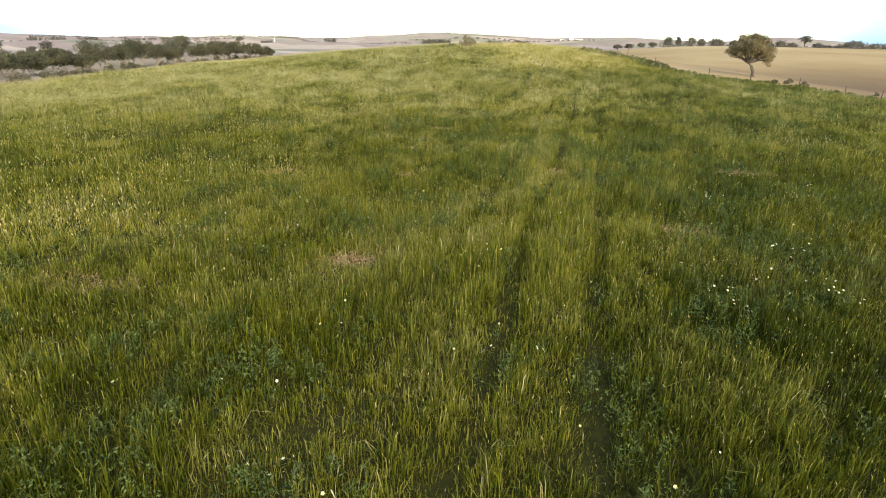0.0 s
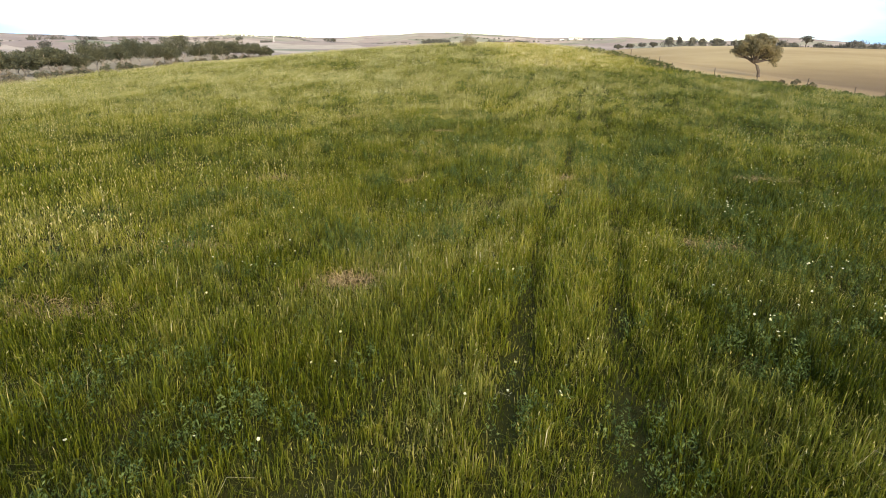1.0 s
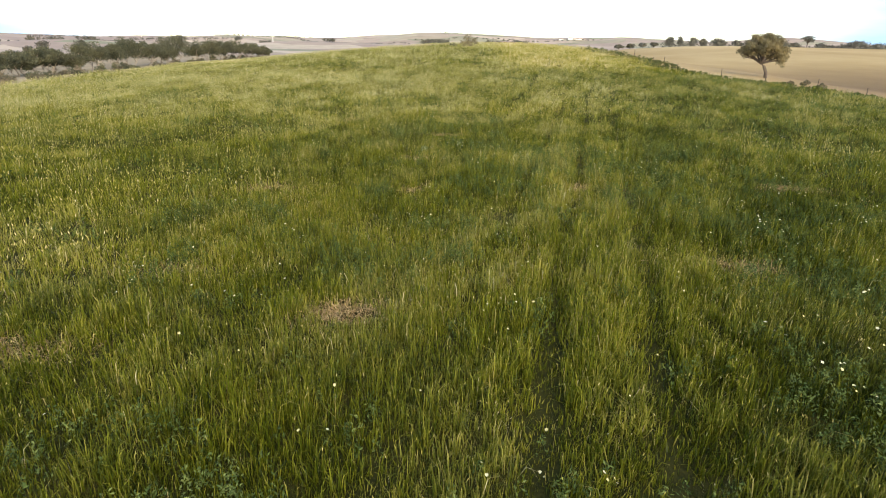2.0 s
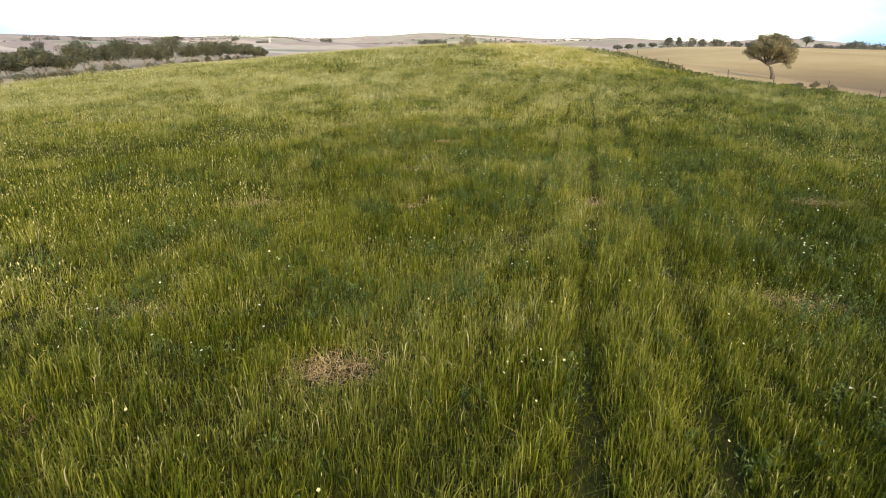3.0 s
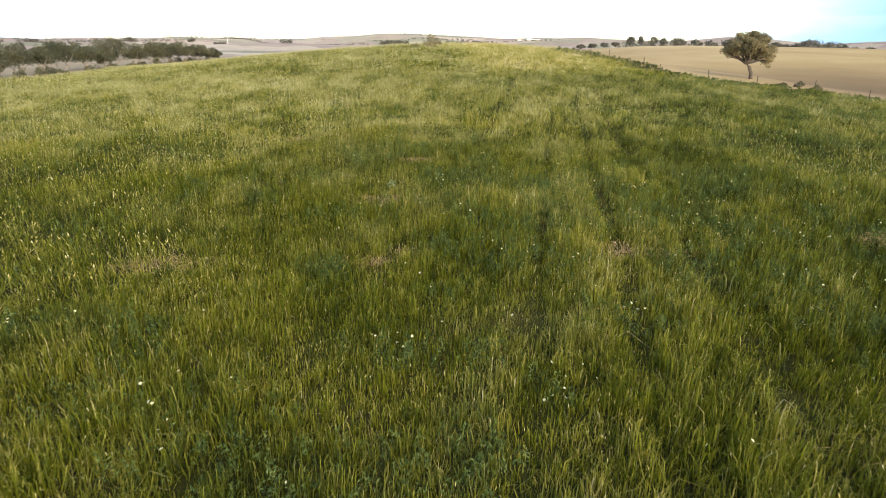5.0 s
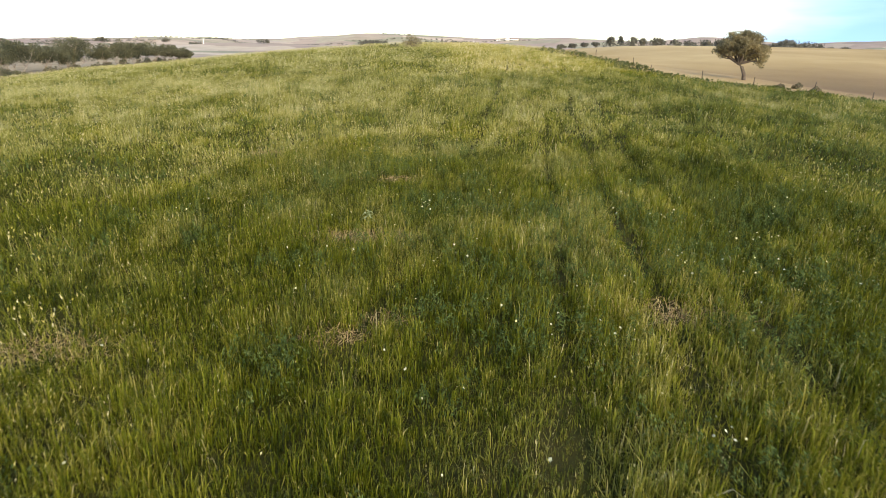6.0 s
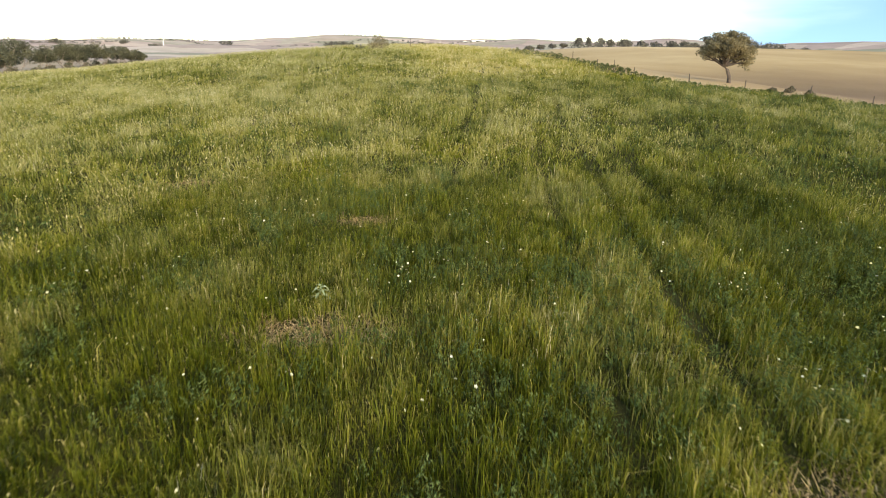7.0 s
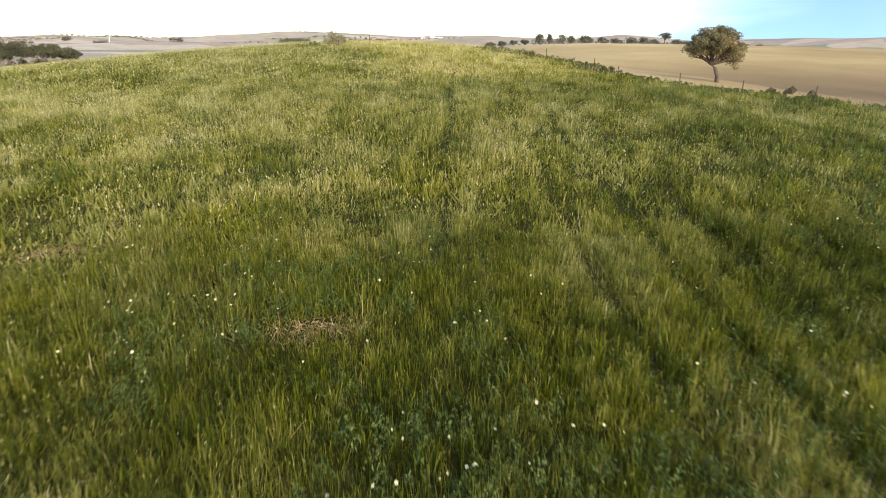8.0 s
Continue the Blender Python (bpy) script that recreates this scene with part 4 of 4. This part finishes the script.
def seed_heads(name, label, rng, box, per_m2, keep_plan, ear, ear_wide, lift):
    """Straw-coloured ears on thin stalks that stand over the leaves."""
    n = int((box[1] - box[0]) * (box[3] - box[2]) * per_m2)
    x, y = rng.uniform(box[0], box[1], n), rng.uniform(box[2], box[3], n)
    p = 0.12 + 1.5 * ripeness(x, y) - 0.5 * weedy(x, y)
    keep = keep_plan(x, y) & (in_crop(x, y) > 0.5) & (rng.uniform(0, 1, n) < p * (1 - 0.8 * wheel(x, y)))
    x, y = x[keep], y[keep]
    k = len(x)
    z = land(x, y) - SOIL
    h = rng.uniform(0.42, 0.68, k) * lift
    a, b = rng.uniform(0, 6.28, k), rng.uniform(0, 6.28, k)
    lean = rng.uniform(0.02, 0.16, k)
    tx, ty, tz = x + np.cos(a) * lean, y + np.sin(a) * lean, z + h
    ex, ey, ez = tx + np.cos(a) * ear * rng.uniform(0.1, 0.6, k), ty + np.sin(a) * ear * rng.uniform(0.1, 0.6, k), tz + ear * rng.uniform(0.5, 1.0, k)
    wx, wy = np.cos(b) * ear_wide / 2, np.sin(b) * ear_wide / 2
    s = 0.22
    v = np.empty((k, 7, 3))
    v[:, 0], v[:, 1] = np.c_[x - wx * s, y - wy * s, z], np.c_[x + wx * s, y + wy * s, z]
    v[:, 2] = np.c_[tx, ty, tz]
    mx, my, mz = tx * 0.6 + ex * 0.4, ty * 0.6 + ey * 0.4, tz * 0.6 + ez * 0.4
    v[:, 3], v[:, 4] = np.c_[mx + wx, my + wy, mz], np.c_[ex, ey, ez]
    v[:, 5], v[:, 6] = np.c_[mx - wx, my - wy, mz], np.c_[tx, ty, tz - 0.01]
    idx = np.arange(k)[:, None] * 7 + np.array([0, 1, 2, 6, 3, 4, 5])
    tone = np.clip(0.76 + 0.12 * rng.normal(0, 1, k) + 0.15 * (ripeness(x, y) - 0.3), 0.5, 1)
    me = set_tone(mesh_of(name, v.reshape(-1, 3), idx.ravel(), np.tile([3, 4], k), [grass_mat]), tone, 7, None, slope_haze(x, y))
    return tagged(new(name, me), label, "grass", kind="stuff")


seed_heads("grass_ears", "straw-pale grass ears on thin stalks", rng, (-14, 21, 3, 47), 50, near, 0.075, 0.012, 0.98)
seed_heads("hillside_ears", "straw-pale grass ears up the slope", rng, (-64, 60, 4, 86), 24, slope, 0.12, 0.034, 1.0)
seed_heads("crest_ears", "straw-pale grass ears over the rise", rng, (-66, 36, 74, 150), 6, distant, 0.17, 0.07, 1.0)


def weeds(name, label, rng, box, per_m2, keep_plan, leaves, leaf, high):
    """Leafy weeds: small pointed leaves round an upright stem."""
    n = int((box[1] - box[0]) * (box[3] - box[2]) * per_m2)
    x, y = rng.uniform(box[0], box[1], n), rng.uniform(box[2], box[3], n)
    keep = keep_plan(x, y) & (in_crop(x, y) > 0.5) & (rng.uniform(0, 1, n) < weedy(x, y) * (1 - 0.6 * wheel(x, y)))
    x, y = x[keep], y[keep]
    k = len(x)
    z = land(x, y) - SOIL
    h = high * rng.uniform(0.6, 1.2, k)
    t = np.tile(np.linspace(0.25, 1.0, leaves), k)
    X, Y, Z, H = (np.repeat(a, leaves) for a in (x, y, z, h))
    m = len(X)
    a = rng.uniform(0, 6.28, m)
    r = (0.03 + 0.10 * (1.15 - t)) * H / high * rng.uniform(0.6, 1.3, m)
    c = np.c_[X + np.cos(a) * r, Y + np.sin(a) * r, Z + t * H]
    me = leaves_mesh(name, c, np.c_[np.cos(a), np.sin(a), 1.4 + 0 * a], leaf, weed_mat, rng, 0.34)
    set_tone(me, np.repeat(rng.normal(0.52, 0.15, k), leaves) + rng.normal(0, 0.12, m), 4)
    return tagged(new(name, me), label, "weeds", kind="stuff")


weeds("leafy_weeds", "blue-green leafy weeds among the grass", rng, (-14, 21, 3, 47), 20, near, 26, 0.033, 0.52)
weeds("hillside_weeds", "dark leafy weeds up the slope", rng, (-64, 60, 4, 86), 6, slope, 10, 0.055, 0.52)


def make_thistle(x, y, seed):
    """A pale thistle: a stem and a rosette of long, toothed leaves that arch outwards."""
    rng = np.random.RandomState(seed)
    base = new("thistle")
    base.matrix_world = pose(x, y, float(land(x, y)) - SOIL)
    part("stem", joined_tubes("stem", [tube([(0, 0, -0.05), (0.01, 0, 0.25), (0.03, 0.02, 0.48)], [0.014, 0.011, 0.006], 6)], grass_stem_mat), base)
    for k in range(15):
        a, z, r = 2.4 * k, 0.10 + 0.024 * k, 0.32 - 0.010 * k
        d, s = Vector((math.cos(a), math.sin(a), 0)), Vector((-math.sin(a), math.cos(a), 0))
        bm = bmesh.new()
        left, mid, right = [], [], []
        for q in range(7):
            t = q / 6
            c = d * (r * t) + Vector((0, 0, z + 0.16 * t - 0.22 * t * t))
            w = 0.045 * math.sin(math.pi * min(1, t * 0.9 + 0.1)) * (1.0 if q % 2 else 0.5) + 0.002
            left.append(bm.verts.new(c + s * w + Vector((0, 0, 0.012))))
            mid.append(bm.verts.new(c))
            right.append(bm.verts.new(c - s * w + Vector((0, 0, 0.012))))
        for q in range(6):
            bm.faces.new((mid[q], mid[q + 1], left[q + 1], left[q]))
            bm.faces.new((right[q], right[q + 1], mid[q + 1], mid[q]))
        part("leaf", bm_mesh("leaf", bm, thistle_mat), base)
    return tagged(base, "pale grey-green thistle with arching toothed leaves", "thistle")


make_thistle(-1.4, 33.75, 3)


def flowers(name, label, rng, box, per_m2, keep_plan, size, near_weeds):
    """Small open flowers: a ring of petals that tilts to one side, on the tips of the weeds."""
    n = int((box[1] - box[0]) * (box[3] - box[2]) * per_m2)
    x, y = rng.uniform(box[0], box[1], n), rng.uniform(box[2], box[3], n)
    mates = rng.uniform(0, 1, n) < 0.6  # many stand beside the one before
    x[1:][mates[1:]], y[1:][mates[1:]] = x[:-1][mates[1:]] + rng.normal(0, 0.14, mates[1:].sum()), y[:-1][mates[1:]] + rng.normal(0, 0.14, mates[1:].sum())
    bands = smooth(0.5, 0.72, cells((x - RUN * y) * 1.3, y * 0.6, 2.6, 81)) * smooth(0, 10, x - RUN * y) * smooth(24, 34, y)
    p = 0.07 + 1.0 * bands + near_weeds * weedy(x, y) * smooth(0.45, 0.75, cells(x, y, 1.6, 80))
    keep = keep_plan(x, y) & (in_crop(x, y) > 0.5) & (rng.uniform(0, 1, n) < p)
    x, y = x[keep], y[keep]
    k = len(x)
    c = np.c_[x, y, land(x, y) - SOIL + rng.uniform(0.48, 0.64, k)]
    up = np.c_[rng.normal(0, 0.45, k), rng.normal(-0.2, 0.45, k), np.ones(k)]
    up /= np.linalg.norm(up, axis=1)[:, None]
    u = np.cross(up, rng.normal(size=(k, 3)))
    u /= np.linalg.norm(u, axis=1)[:, None]
    w = np.cross(up, u)
    s = (size * rng.uniform(0.6, 1.25, k))[:, None]
    v = np.empty((k, 11, 3))
    v[:, 0] = c - up * s * 0.25
    for q in range(10):
        a = 2 * math.pi * q / 10
        r = 1.0 if q % 2 == 0 else 0.68
        v[:, q + 1] = c + (u * math.cos(a) + w * math.sin(a)) * s * r
    tri = np.array([[0, q + 1, (q + 1) % 10 + 1] for q in range(10)]).ravel()
    idx = np.arange(k)[:, None] * 11 + tri
    me = mesh_of(name, v.reshape(-1, 3), idx.ravel(), np.full(10 * k, 3), [petal_mat])
    tone = np.repeat(rng.uniform(0.18, 0.85, k), 11)
    tone[::11] = 0.05
    float_attribute(me, "tone", tone)
    return tagged(new(name, me), label, "flowers", kind="stuff")


flowers("white_flowers", "small white and cream wild flowers in the grass", rng, (-14, 21, 3, 47), 3.6, near, 0.027, 2.0)
flowers("hillside_flowers", "scattered pale wild flowers up the slope", rng, (-50, 60, 4, 100), 3.4, lambda x, y: in_view_plan(x, y, 8, 4) & ~near(x, y), 0.021, 1.0)


def litter(name, label, rng):
    """Dry straw that lies flat and crossed in the bare spots."""
    x, y = [], []
    for bx, by, a, b, deep in BARE:
        n = int(1700 * a * b * deep)
        x.append(bx + rng.normal(0, 0.55 * a, n)), y.append(by + rng.normal(0, 0.55 * b, n))
    x, y = np.concatenate(x), np.concatenate(y)
    k = len(x)
    z = land(x, y) - SOIL + rng.uniform(0.0, 0.10, k)
    a, half = rng.uniform(0, 6.28, k), rng.uniform(0.05, 0.14, k)
    dx, dy, dz = np.cos(a) * half, np.sin(a) * half, rng.normal(0.0, 0.6, k) * half
    wx, wy = -np.sin(a) * 0.0035, np.cos(a) * 0.0035
    v = np.empty((k, 4, 3))
    v[:, 0], v[:, 1] = np.c_[x - dx - wx, y - dy - wy, z - dz], np.c_[x + dx - wx, y + dy - wy, z + dz]
    v[:, 2], v[:, 3] = np.c_[x + dx + wx, y + dy + wy, z + dz + 0.004], np.c_[x - dx + wx, y - dy + wy, z - dz + 0.004]
    me = mesh_of(name, v.reshape(-1, 3), np.arange(4 * k), np.full(k, 4), [straw_mat])
    set_tone(me, rng.uniform(0, 1, k), 4)
    return tagged(new(name, me), label, "straw", kind="stuff")


litter("straw_litter", "dry pinkish straw lying flat in bare spots", rng)
